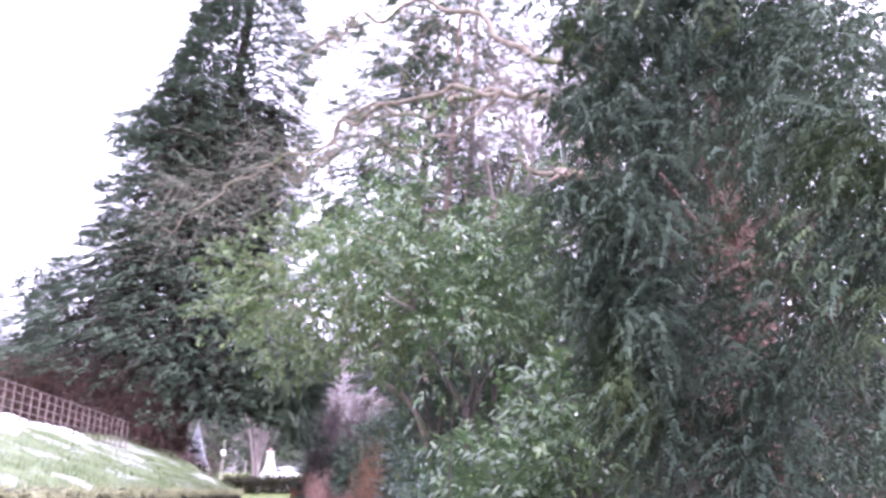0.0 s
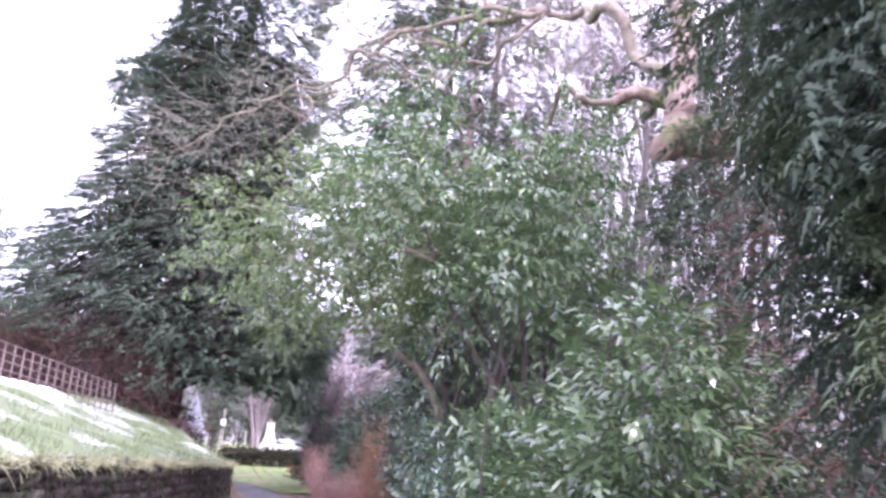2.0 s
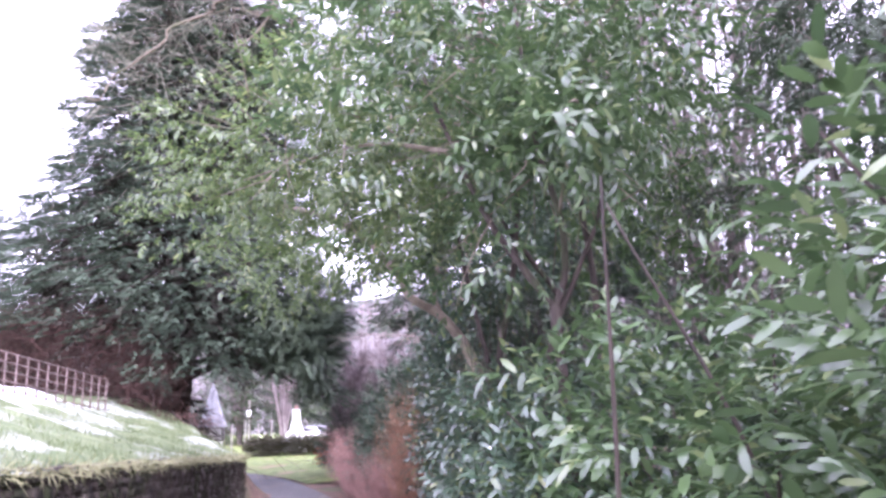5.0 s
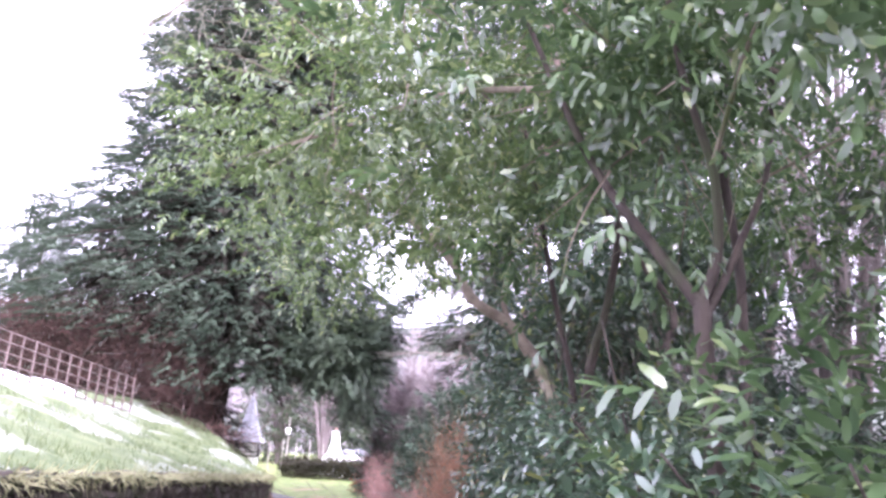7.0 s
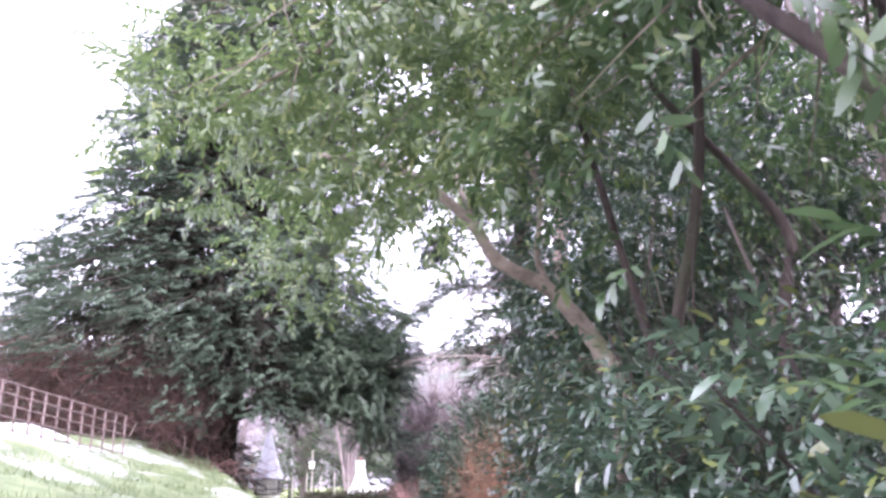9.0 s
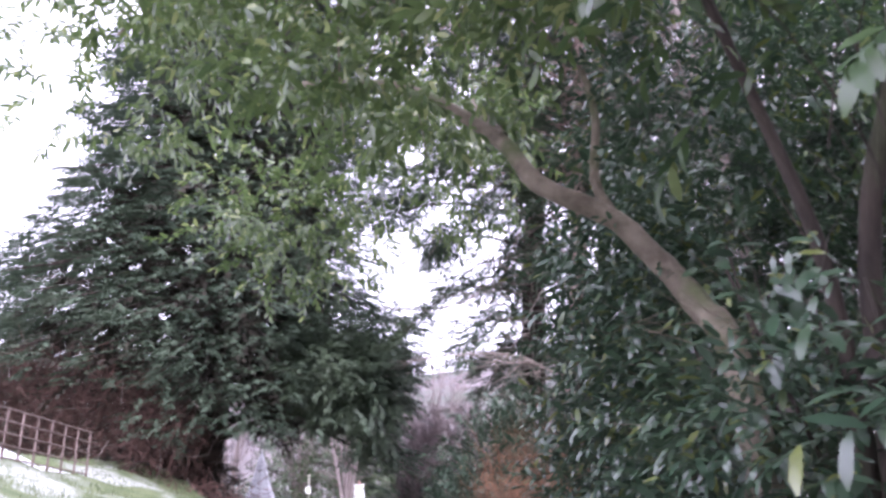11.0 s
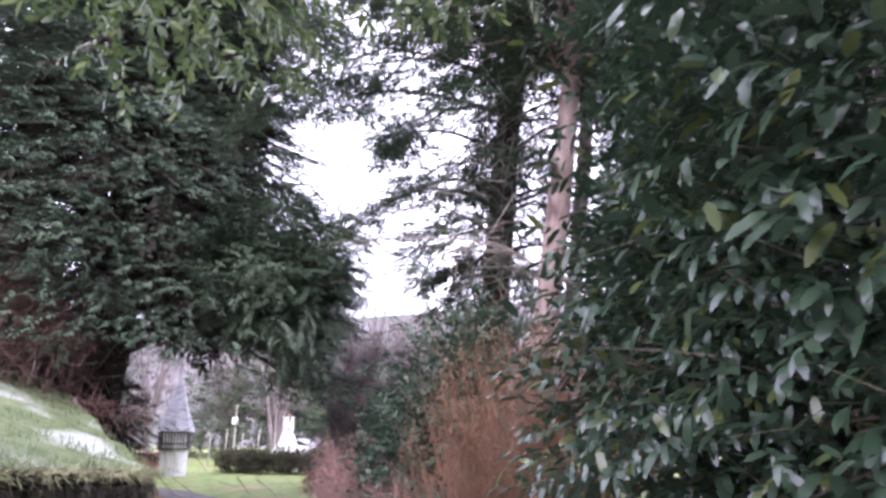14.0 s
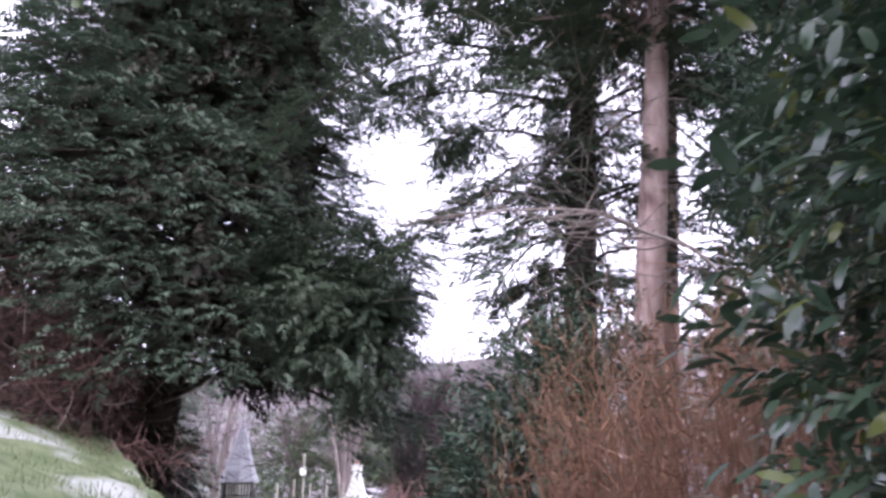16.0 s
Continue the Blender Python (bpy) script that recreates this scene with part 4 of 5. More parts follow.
# ---- laurel hedge along the lane ----


def limb_gap(p):
    """The hedge is low in front of the great limb."""
    return lane_clear(p) & ~((p[:, 1] < 16.0) & (p[:, 2] > 1.35 + 0.2 * np.sin(p[:, 1] * 4)) & (p[:, 0] < 0.5))



hedge = empty("laurel_hedge", (0.3, 12.5, float(ground_z(0.3, 12.5))))
tagged(hedge, "tall glossy dark green laurel hedge beside the lane", "hedge")
HO = np.array(hedge.location)
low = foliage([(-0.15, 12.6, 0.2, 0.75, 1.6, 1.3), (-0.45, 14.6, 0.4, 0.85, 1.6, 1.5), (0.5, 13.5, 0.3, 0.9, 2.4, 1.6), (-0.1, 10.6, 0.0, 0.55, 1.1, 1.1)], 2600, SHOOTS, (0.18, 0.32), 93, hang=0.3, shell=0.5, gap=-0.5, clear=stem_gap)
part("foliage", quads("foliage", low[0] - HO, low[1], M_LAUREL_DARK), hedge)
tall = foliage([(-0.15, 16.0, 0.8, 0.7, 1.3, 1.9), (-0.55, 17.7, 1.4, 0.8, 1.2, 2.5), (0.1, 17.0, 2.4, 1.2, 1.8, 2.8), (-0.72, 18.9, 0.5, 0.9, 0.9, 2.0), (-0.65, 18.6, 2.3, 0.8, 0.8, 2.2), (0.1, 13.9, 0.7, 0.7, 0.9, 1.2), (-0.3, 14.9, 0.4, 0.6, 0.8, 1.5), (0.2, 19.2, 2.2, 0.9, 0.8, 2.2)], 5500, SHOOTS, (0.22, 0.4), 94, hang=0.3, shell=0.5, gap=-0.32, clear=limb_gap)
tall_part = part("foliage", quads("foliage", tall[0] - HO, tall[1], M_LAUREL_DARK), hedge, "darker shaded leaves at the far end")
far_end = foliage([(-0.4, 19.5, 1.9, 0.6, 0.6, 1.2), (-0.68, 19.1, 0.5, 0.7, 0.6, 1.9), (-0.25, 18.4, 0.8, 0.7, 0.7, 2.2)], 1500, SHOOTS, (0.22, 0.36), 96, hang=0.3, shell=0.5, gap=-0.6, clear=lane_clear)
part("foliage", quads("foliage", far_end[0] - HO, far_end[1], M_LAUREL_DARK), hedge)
for k in range(16):
    y = 12.2 + k * 0.42
    x = 0.25 - 0.06 * (y - 12) + r.normal() * 0.2
    stem("stem", [(x, y, float(ground_z(x, y)) - 0.1), (x - 0.1, y + 0.1, 0.6), (x - 0.35 + r.normal() * 0.2, y + r.normal() * 0.3, 1.2 + r.random())], 0.022, 0.008, M_BARK, owner=hedge, sides=6)
n = 130
pp = np.stack([r.uniform(-1.5, -0.4, n), r.uniform(15.2, 18.6, n), r.uniform(-0.6, 2.0, n)], 1)
pp[:, 0] = np.maximum(pp[:, 0], -0.137 * pp[:, 1] + np.interp(pp[:, 1], [15, 17, 19.5], [1.75, 1.65, 1.0]))
part("twig_growth", quads("twig_growth", *strips(pp - HO, np.stack([-np.ones(n), r.normal(size=n) * 0.8, r.normal(size=n) * 0.5 + 0.2], 1), r.uniform(0.3, 0.7, n), 0.006, 0.2, 3), M_BARK_GREY), hedge)

# ---- pale laurel shrub near the start ----
shrub = empty("laurel_shrub", (1.3, 7.6, float(ground_z(1.3, 7.6))))
tagged(shrub, "bushy young laurel with pale blue-green leaves", "shrub")
SO = np.array(shrub.location)
sf = foliage([(1.25, 7.3, 0.9, 0.85, 1.0, 1.2), (0.75, 8.6, 0.7, 0.7, 1.0, 1.0), (2.2, 8.2, 0.9, 1.1, 1.2, 1.3), (1.2, 6.8, 1.8, 0.4, 0.5, 0.5)], 1900, SHOOTS, (0.2, 0.36), 95, hang=0.05, shell=0.55, gap=-0.5)
part("foliage", quads("foliage", sf[0] - SO, sf[1], M_LAUREL), shrub)
for k in range(7):
    x, y = 1.3 + r.normal() * 0.4, 7.6 + r.normal() * 0.5
    stem("stem", [(x, y, float(ground_z(x, y)) - 0.1), (x + 0.1, y, 0.8), (x + r.normal() * 0.4, y + r.normal() * 0.4, 2.1)], 0.014, 0.006, M_BARK, owner=shrub, sides=6)

near_shrub = empty("laurel_shrub", (0.7, 10.3, float(ground_z(0.7, 10.3))))
tagged(near_shrub, "broad-leaved laurel shrub in front of the stems", "shrub")
NO = np.array(near_shrub.location)
nf = foliage([(0.6, 10.2, 0.2, 0.75, 0.8, 1.0), (0.5, 10.8, 0.6, 0.8, 0.7, 1.0), (1.4, 10.6, 0.5, 0.9, 0.9, 1.2), (1.9, 9.6, 0.6, 0.8, 0.9, 1.2)], 800, SHOOTS, (0.3, 0.46), 97, hang=0.15, shell=0.5, gap=-0.6, clear=lane_clear)
near_part = part("foliage", quads("foliage", nf[0] - NO, nf[1], M_LAUREL), near_shrub)
for k in range(5):
    x, y = 0.8 + r.normal() * 0.3, 10.3 + r.normal() * 0.3
    stem("stem", [(x, y, float(ground_z(x, y)) - 0.1), (x + 0.1, y, 0.4), (x + r.normal() * 0.4, y + r.normal() * 0.4, 1.2)], 0.012, 0.006, M_BARK, owner=near_shrub, sides=6)

# ---- low evergreen shrubs beyond, beside the hedge ----


def evergreen(name, label, at, blobs, n, size, material, seed, templates=None, hang=0.2, gap=-0.4, stems=4, category="shrub"):
    thing = empty(name, (at[0], at[1], float(ground_z(at[0], at[1]))))
    tagged(thing, label, category)
    o = np.array(thing.location)
    v, f = foliage(blobs, n, templates or SHOOTS_LOW, size, seed, hang=hang, gap=gap, clear=lane_clear)
    part("foliage", quads("foliage", v - o, f, material), thing)
    rr = np.random.default_rng(seed)
    b = np.asarray(blobs, float)
    for k in range(stems):
        q = b[k % len(b)]
        stem("stem", [(at[0] + rr.normal() * 0.2, at[1] + rr.normal() * 0.2, o[2] - 0.1), ((at[0] + q[0]) / 2, (at[1] + q[1]) / 2, (o[2] + q[2]) / 2), (q[0], q[1], q[2] + 0.4 * q[5])], 0.06, 0.02, M_BARK, owner=thing, sides=6)
    return thing


evergreen("holly_bush", "dark evergreen bush behind the brown twigs", (-2.6, 25.6), [(-2.7, 25.6, 0.4, 0.9, 1.0, 1.9), (-1.9, 26.2, 0.7, 1.0, 1.0, 2.1), (-3.3, 26.6, -0.2, 0.8, 0.8, 1.2)], 2600, (0.25, 0.45), M_HOLLY, 101)
evergreen("evergreen_tree", "dark evergreen in the wood beside the lane", (4.6, 14.5), [(4.6, 14.5, 3.4, 2.0, 2.0, 3.0), (5.2, 13.6, 6.2, 1.8, 1.8, 2.4)], 2700, (0.3, 0.6), M_CEDAR, 102, templates=FIR_SPRAYS, hang=0.7, gap=0.0, category="tree")
evergreen("evergreen_tree", "dark ivy-hung evergreen in the wood", (5.2, 21.0), [(5.0, 21, 3.4, 2.4, 2.2, 3.4), (4.2, 22, 7.2, 2.2, 2.0, 2.6)], 2300, (0.3, 0.6), M_CEDAR, 103, templates=FIR_SPRAYS, hang=0.7, gap=0.1, category="tree")
evergreen("evergreen_tree", "dark evergreen standing behind the yew", (6.6, 9.0), [(6.6, 9, 2.6, 2.0, 2.2, 2.8), (6.4, 10, 6.0, 2.0, 2.0, 2.4)], 3200, (0.3, 0.6), M_CEDAR, 104, templates=FIR_SPRAYS, hang=0.7, gap=-0.1, category="tree")
evergreen("evergreen_tree", "dark evergreen beside the tall pine", (1.4, 26.0), [(1.5, 26, 2.6, 1.3, 1.3, 2.6), (1.9, 26.6, 6.4, 1.5, 1.4, 2.6), (2.4, 27, 10.5, 1.6, 1.6, 2.6), (0.6, 24.5, 1.0, 1.2, 1.2, 2.2), (0.9, 25.2, 4.2, 1.0, 1.0, 1.8)], 5600, (0.3, 0.5), M_HOLLY, 108, gap=-0.5, category="tree")
evergreen("holly_tree", "dark holly standing behind the laurel hedge", (2.2, 18.5), [(2.2, 18.5, 2.4, 1.2, 1.4, 2.2), (2.0, 19.0, 5.0, 1.2, 1.2, 1.6)], 2300, (0.26, 0.44), M_HOLLY, 107, gap=-0.15, category="tree")
evergreen("evergreen_tree", "dark evergreen deep in the wood", (4.4, 30.0), [(4.2, 30, 4.0, 2.4, 2.0, 4.0), (3.4, 31, 10.0, 2.2, 2.0, 3.4)], 3200, (0.3, 0.6), M_CEDAR, 109, templates=FIR_SPRAYS, hang=0.7, gap=-0.1, category="tree")
evergreen("evergreen_bush", "dark evergreen thicket behind the fir", (-20.0, 43.0), [(-20.2, 44, 0.6, 2.2, 1.5, 2.4), (-23.0, 42, 1.0, 2.6, 1.6, 2.6), (-26.0, 40, 1.8, 3.0, 1.8, 2.8)], 2400, (0.5, 0.8), M_HOLLY, 110, gap=-0.8)
evergreen("undergrowth", "low dark evergreen undergrowth in the wood", (3.4, 11.5), [(3.0, 10.8, 0.3, 1.4, 1.6, 1.1), (4.2, 12.6, 0.5, 1.8, 1.6, 1.3), (2.4, 16.0, 0.3, 1.5, 2.0, 1.4), (3.6, 19.0, 0.4, 1.8, 2.0, 1.6)], 2600, (0.3, 0.5), M_HOLLY, 105)
evergreen("undergrowth", "low evergreen undergrowth beneath the yew", (2.6, 5.4), [(1.9, 6.0, 0.1, 0.7, 1.0, 0.7), (3.4, 6.6, 0.5, 1.2, 1.4, 1.1)], 1300, (0.25, 0.4), M_HOLLY, 106)

# ---- yew at the start ----
yew = empty("yew_tree", (3.05, 6.9, float(ground_z(3.05, 6.9))))
tagged(yew, "old yew with weeping dark sprays and pale sawn limbs", "tree")
YO = np.array(yew.location)
stem("trunk", [(3.05, 6.9, -0.6), (3.0, 6.9, 0.2), (3.02, 6.95, 1.2), (3.1, 6.9, 2.6), (3.0, 6.8, 4.6), (3.1, 6.6, 7.5)], 0.3, 0.13, M_BARK_RED, owner=yew, sides=14, rough=0.1)
for pts, r0 in (([(3.05, 6.9, 2.2), (2.2, 5.6, 3.2), (1.2, 4.3, 3.6)], 0.06), ([(3.05, 6.85, 3.4), (1.9, 5.2, 4.6), (0.9, 3.9, 4.8)], 0.06), ([(3.05, 6.9, 1.9), (3.0, 5.0, 2.6), (2.4, 3.2, 2.9)], 0.06), ([(3.05, 6.9, 1.5), (2.1, 5.9, 1.9), (1.2, 5.0, 1.7)], 0.045), ([(3.05, 6.8, 4.4), (2.3, 4.6, 5.4), (1.6, 2.4, 5.4)], 0.06)):
    stem("limb", pts, r0, 0.02, M_BARK_RED, owner=yew, sides=7)
# the thick sawn limb that reaches ahead and turns up, with mossy underside and stubs
stem("sawn_limb", [(3.1, 6.95, 2.2), (3.5, 8.0, 3.7), (3.3, 8.9, 4.4), (2.75, 9.05, 4.55), (2.3, 9.2, 4.65), (2.35, 9.5, 5.3), (2.55, 9.8, 6.4), (2.6, 10.3, 9.0)], 0.2, 0.14, M_BARK_PALE, owner=yew, sides=16, rough=0.13)
stem("stub", [(2.25, 9.3, 4.7), (2.05, 9.1, 4.5), (1.95, 9.0, 4.45)], 0.17, 0.15, M_BARK_PALE, owner=yew, sides=10, rough=0.12)
stem("stub", [(2.3, 9.7, 5.3), (1.9, 9.7, 5.45), (1.6, 9.7, 5.3)], 0.09, 0.07, M_BARK_PALE, owner=yew, sides=8, rough=0.12)
moss = foliage([(2.55, 8.98, 4.7, 0.36, 0.16, 0.13), (2.25, 9.05, 4.6, 0.2, 0.16, 0.16)], 620, YEW_SPRAYS, (0.06, 0.12), 113, hang=0.4, shell=0.2, gap=-2)
part("moss", quads("moss", moss[0] - YO, moss[1], M_LAUREL_PALE), yew, "yellow-green moss")
for pts, r0 in (([(2.3, 9.8, 5.8), (1.8, 11.0, 7.2), (1.2, 12.4, 8.3), (0.1, 13.6, 8.5), (-1.2, 14.9, 9.3), (-2.5, 15.7, 9.2), (-3.2, 15.4, 8.0), (-3.9, 15.0, 6.8)], 0.09), ([(2.3, 9.8, 5.6), (1.9, 10.6, 5.9), (1.5, 11.6, 6.5), (0.9, 12.8, 5.9), (0.7, 13.2, 5.2)], 0.07), ([(2.5, 10.1, 6.8), (1.2, 11.4, 9.0), (-0.4, 12.4, 10.2), (-2.0, 12.8, 10.2), (-3.2, 13.4, 9.2)], 0.07), ([(1.2, 12.4, 8.3), (0.2, 12.6, 7.6), (-0.8, 13.0, 7.4), (-1.8, 13.2, 7.9)], 0.04)):
    fine = spline(pts, len(pts) * 3)
    fine[1:-1] += r.normal(size=(len(fine) - 2, 3)) * 0.13
    stem("limb", fine, r0, 0.014, M_BARK_GREY, owner=yew, sides=8, rough=0.14)
sp = spline([(1.2, 12.4, 8.3), (-0.8, 14.2, 9.2), (-2.5, 15.6, 9.0), (-4.0, 15.7, 8.3), (-5.5, 15.7, 7.4), (-6.8, 15.9, 6.6)], 24)
sp[1:-1] += r.normal(size=(22, 3)) * 0.12
stem("limb", sp, 0.06, 0.012, M_BARK_GREY, owner=yew, sides=7, rough=0.12)
m = 900
q = sp[r.integers(6, 24, m)] + r.normal(size=(m, 3)) * (0.7, 0.7, 0.55)
part("twig_growth", quads("twig_growth", *strips(q - YO, r.normal(size=(m, 3)) * (1, 1, 0.6) + (-0.5, 0, -0.25), r.uniform(0.35, 1.1, m), 0.005, 0.45, 4), M_LICHEN), yew, "pale lichened bare twigs")
for k in range(70):
    b = np.array([(-0.6, 14.4, 9.0), (-2.2, 15.5, 9.3), (-3.1, 15.4, 8.2), (-0.4, 12.4, 10.2), (-1.8, 12.7, 10.2), (0.6, 13.0, 8.4), (-0.8, 13.0, 7.4), (1.6, 11.4, 7.6)][k % 8]) + r.normal(size=3) * 0.2
    d = np.array([-0.45, 0.1, -0.15]) + r.normal(size=3) * 0.7
    stem("twig", [b, b + d * 0.4 + r.normal(size=3) * 0.16, b + d * 0.8 + r.normal(size=3) * 0.3, b + d * 1.3 + r.normal(size=3) * 0.35], 0.016, 0.005, M_BARK_GREY, owner=yew, sides=5)
yf = foliage([(1.06, 3.82, 3.08, 0.42, 0.7, 1.33), (1.41, 3.49, 4.57, 0.91, 1.08, 1.33), (1.91, 2.82, 2.75, 0.66, 0.75, 1.58), (1.12, 3.9, 1.92, 0.33, 0.41, 0.66), (2.6, 5.0, 7.0, 1.6, 1.6, 1.8), (0.91, 3.9, 3.91, 0.37, 0.5, 0.66), (0.83, 4.07, 2.66, 0.33, 0.41, 0.5), (1.66, 3.57, 1.67, 0.41, 0.41, 0.75), (1.58, 4.15, 0.92, 0.41, 0.41, 0.5), (1.15, 4.27, 2.41, 0.3, 0.33, 1.41), (1.95, 3.82, 3.91, 0.5, 0.66, 1.08)], 17000, YEW_SPRAYS, (0.13, 0.24), 111, hang=0.75, shell=0.85, gap=0.1, gap_scale=2.6, wild=0.7)
part("foliage", quads("foliage", yf[0] - YO, yf[1], M_YEW), yew)
yb = foliage([(3.9, 7.6, 4.6, 1.6, 1.5, 2.0), (4.6, 7.4, 2.2, 1.0, 1.2, 2.2), (2.9, 7.4, 5.6, 1.3, 1.2, 1.4)], 3800, YEW_SPRAYS, (0.24, 0.4), 112, hang=0.7, shell=0.8, gap=-0.3, wild=0.7)
part("foliage", quads("foliage", yb[0] - YO, yb[1], M_YEW), yew, "shaded boughs behind the trunk")
n = 1300
pp = np.array([2.7, 6.2, 0]) + np.stack([r.uniform(-1.2, 0.6, n), r.uniform(-1.2, 0.8, n), r.uniform(0.6, 3.6, n)], 1)
part("twig_growth", quads("twig_growth", *strips(pp - YO, r.normal(size=(n, 3)) + (-0.6, 0, 0), r.uniform(0.25, 0.7, n), 0.005, 0.4, 3), M_DEAD), yew)

# ---- brown twiggy shrubs ----


def twig_bush(name, label, at, height, spread, n, material, seed, width=0.006):
    rr = np.random.default_rng(seed)
    z0 = float(ground_z(at[0], at[1]))
    thing = empty(name, (at[0], at[1], z0))
    tagged(thing, label, "shrub")
    a, q = rr.uniform(0, 6.28, n), rr.random(n) ** 0.6
    b = np.stack([np.cos(a) * q, np.sin(a) * q, np.zeros(n)], 1) * spread * 0.45
    d = np.stack([np.cos(a) * q * spread * 0.75, np.sin(a) * q * spread * 0.75, np.full(n, height) * rr.uniform(0.7, 1.1, n)], 1) + rr.normal(size=(n, 3)) * 0.18
    ln = np.linalg.norm(d, axis=1)
    canes = strips(b, d, ln * rr.uniform(0.75, 1.0, n), width, 0.16, 4)
    m = n * 9
    k = rr.integers(0, n, m)
    t = rr.uniform(0.15, 0.9, m)
    s = b[k] + d[k] * t[:, None]
    side = strips(s, unit(d[k]) + rr.normal(size=(m, 3)) * 0.9, rr.uniform(0.12, 0.45, m), width * 0.7, 0.35, 2)
    part("cane_growth", quads("cane_growth", *canes, material), thing)
    part("twig_growth", quads("twig_growth", *side, material), thing)
    return thing


twig_bush("twig_shrub", "tall leafless orange-brown twiggy shrub beside the lane", (-1.25, 21.5), 3.05, 0.95, 360, M_TWIG, 121, 0.006)
twig_bush("twig_shrub", "leafless orange-brown twiggy shrub at the lane edge", (-1.95, 21.8), 2.6, 0.75, 230, M_TWIG, 122, 0.005)
for k, (x, y, h) in enumerate([(-3.0, 24.5, 1.4), (-3.6, 26.6, 1.7), (-4.3, 29.0, 1.9), (-4.9, 31.5, 2.1), (-3.8, 30.5, 2.3)]):
    twig_bush("beech_shrub", "reddish-brown leafless beech growth on the lane bank", (x, y), h, 1.1, 300, M_TWIG_RED, 130 + k, 0.006)

# ---- bare trees and bushes in the middle distance ----
for k, (x, y, h, sp) in enumerate([(-5.8, 40, 5.4, 2.2), (-4.6, 37, 4.6, 1.8), (-7.6, 45, 5.8, 2.2), (-4.4, 44, 6.0, 2.4), (-2.6, 36, 4.6, 1.8), (-6.4, 36, 4.4, 1.4)]):
    t_ = bare_tree("bare_tree", (x, y, float(ground_z(x, y))), h, sp, M_TWIG_GREY, 140 + k, 7, 760, 0.012, 0.09)
    tagged(t_, "leafless grey-purple tree beyond the lane bend", "tree")
for k, (x, y, h, sp) in enumerate([(-15.5, 60, 11, 3.5), (-21, 66, 13, 4.0), (-26, 64, 12, 3.5), (-18, 72, 14, 4.5), (-11, 68, 12, 4)]):
    t_ = bare_tree("bare_tree", (x, y, float(ground_z(x, y))), h, sp, M_TWIG_GREY, 150 + k, 6, 420, 0.016, 0.16)
    tagged(t_, "leafless tree behind the lodge", "tree")
for k, (x, y, h, sp) in enumerate([(2.8, 24, 17, 3.6), (5.4, 27, 20, 4.0), (7.5, 22, 17, 3.6), (9.0, 30, 22, 4.4), (6.2, 16.5, 13, 3.0), (4.4, 19.5, 14, 3.0)]):
    t_ = bare_tree("bare_tree", (x, y, float(ground_z(x, y))), h, sp, M_TWIG_WOOD, 180 + k, 7, 620, 0.013, 0.13)
    tagged(t_, "leafless pinkish-grey tree in the wood beside the lane", "tree")
for k, (x, y, rx, h) in enumerate([(-18.6, 66.0, 2.4, 6.5), (-15.4, 65.0, 2.2, 5.6), (-22.5, 67, 2.4, 6.0), (-9.8, 60, 2.4, 4.5)]):
    evergreen("evergreen_bush", "pale green bush behind the clipped hedge", (x, y), [(x, y, -1.6 + h * 0.5, rx, rx, h * 0.55), (x + 0.8, y + 0.5, -1.6 + h * 0.75, rx * 0.6, rx * 0.6, h * 0.4)], 1000, (0.5, 0.9), M_FARGREEN, 160 + k, stems=2)
evergreen("holly_bush", "dark evergreen bush by the lane bend", (-5.6, 36.0), [(-5.8, 36, -0.5, 1.3, 1.2, 1.5), (-4.9, 36.8, -0.2, 1.2, 1.2, 1.7)], 1500, (0.3, 0.5), M_HOLLY, 170)
evergreen("fern_clump", "rust-coloured bracken clump on the verge", (-7.4, 40.5), [(-7.4, 40.5, -1.2, 0.9, 0.8, 0.7)], 500, (0.25, 0.45), M_RUST, 171, stems=2)

# ---- clipped hedge and gardens beyond the bend ----
ch = empty("clipped_hedge", (-12, 48.0, -1.6))
tagged(ch, "low clipped brown-green hedge behind the verge", "hedge")
n = 3200
hp = np.stack([r.uniform(-2.4, 8, n), r.uniform(-0.45, 0.45, n), r.random(n) ** 0.7 * 1.0], 1)
hd = np.stack([r.normal(size=n), r.normal(size=n) - 0.5, r.random(n) + 0.2], 1)
part("foliage", quads("foliage", *place(SHOOTS_LOW[0], hp, hd, np.tile([0, 0, 1.0], (n, 1)) + 0.3 * r.normal(size=(n, 3)), r.uniform(0.28, 0.48, n)), M_HEDGE), ch)

# ---- stump and roots under the fir ----
stump = empty("dead_branches", (-11.0, 30.2, float(ground_z(-11.0, 30.2))))
tagged(stump, "tangle of reddish dead boughs under the fir", "branches")
for k in range(4):
    b = np.array([r.normal() * 0.5, r.normal() * 0.4, 0.0])
    part("bough", quads("bough", *tube([b, b + (0.3, -0.2, 0.4 + 0.2 * r.random()), b + (0.8, -0.4 * r.random(), 0.2), b + (1.3, -0.5, -0.35)], 0.016, 0.006, 6, 12, 0.1), M_DEAD), stump)
n = 160
pp = np.stack([r.normal(size=n) * 0.9, r.normal(size=n) * 0.6, np.abs(r.normal(size=n)) * 0.25], 1)
part("twig_growth", quads("twig_growth", *strips(pp, r.normal(size=(n, 3)) + (0.5, 0, 0.2), r.uniform(0.3, 0.7, n), 0.008, 0.3, 3), M_TWIG_RED), stump)

# ---- lodge with the pointed turret ----
LX, LY, LZ = -15.6, 45.4, -1.62
lodge = empty("lodge", (LX, LY, LZ))
lodge.scale = (0.8, 0.8, 1.0)
tagged(lodge, "white half-timbered lodge turret with a steep slate roof", "house")


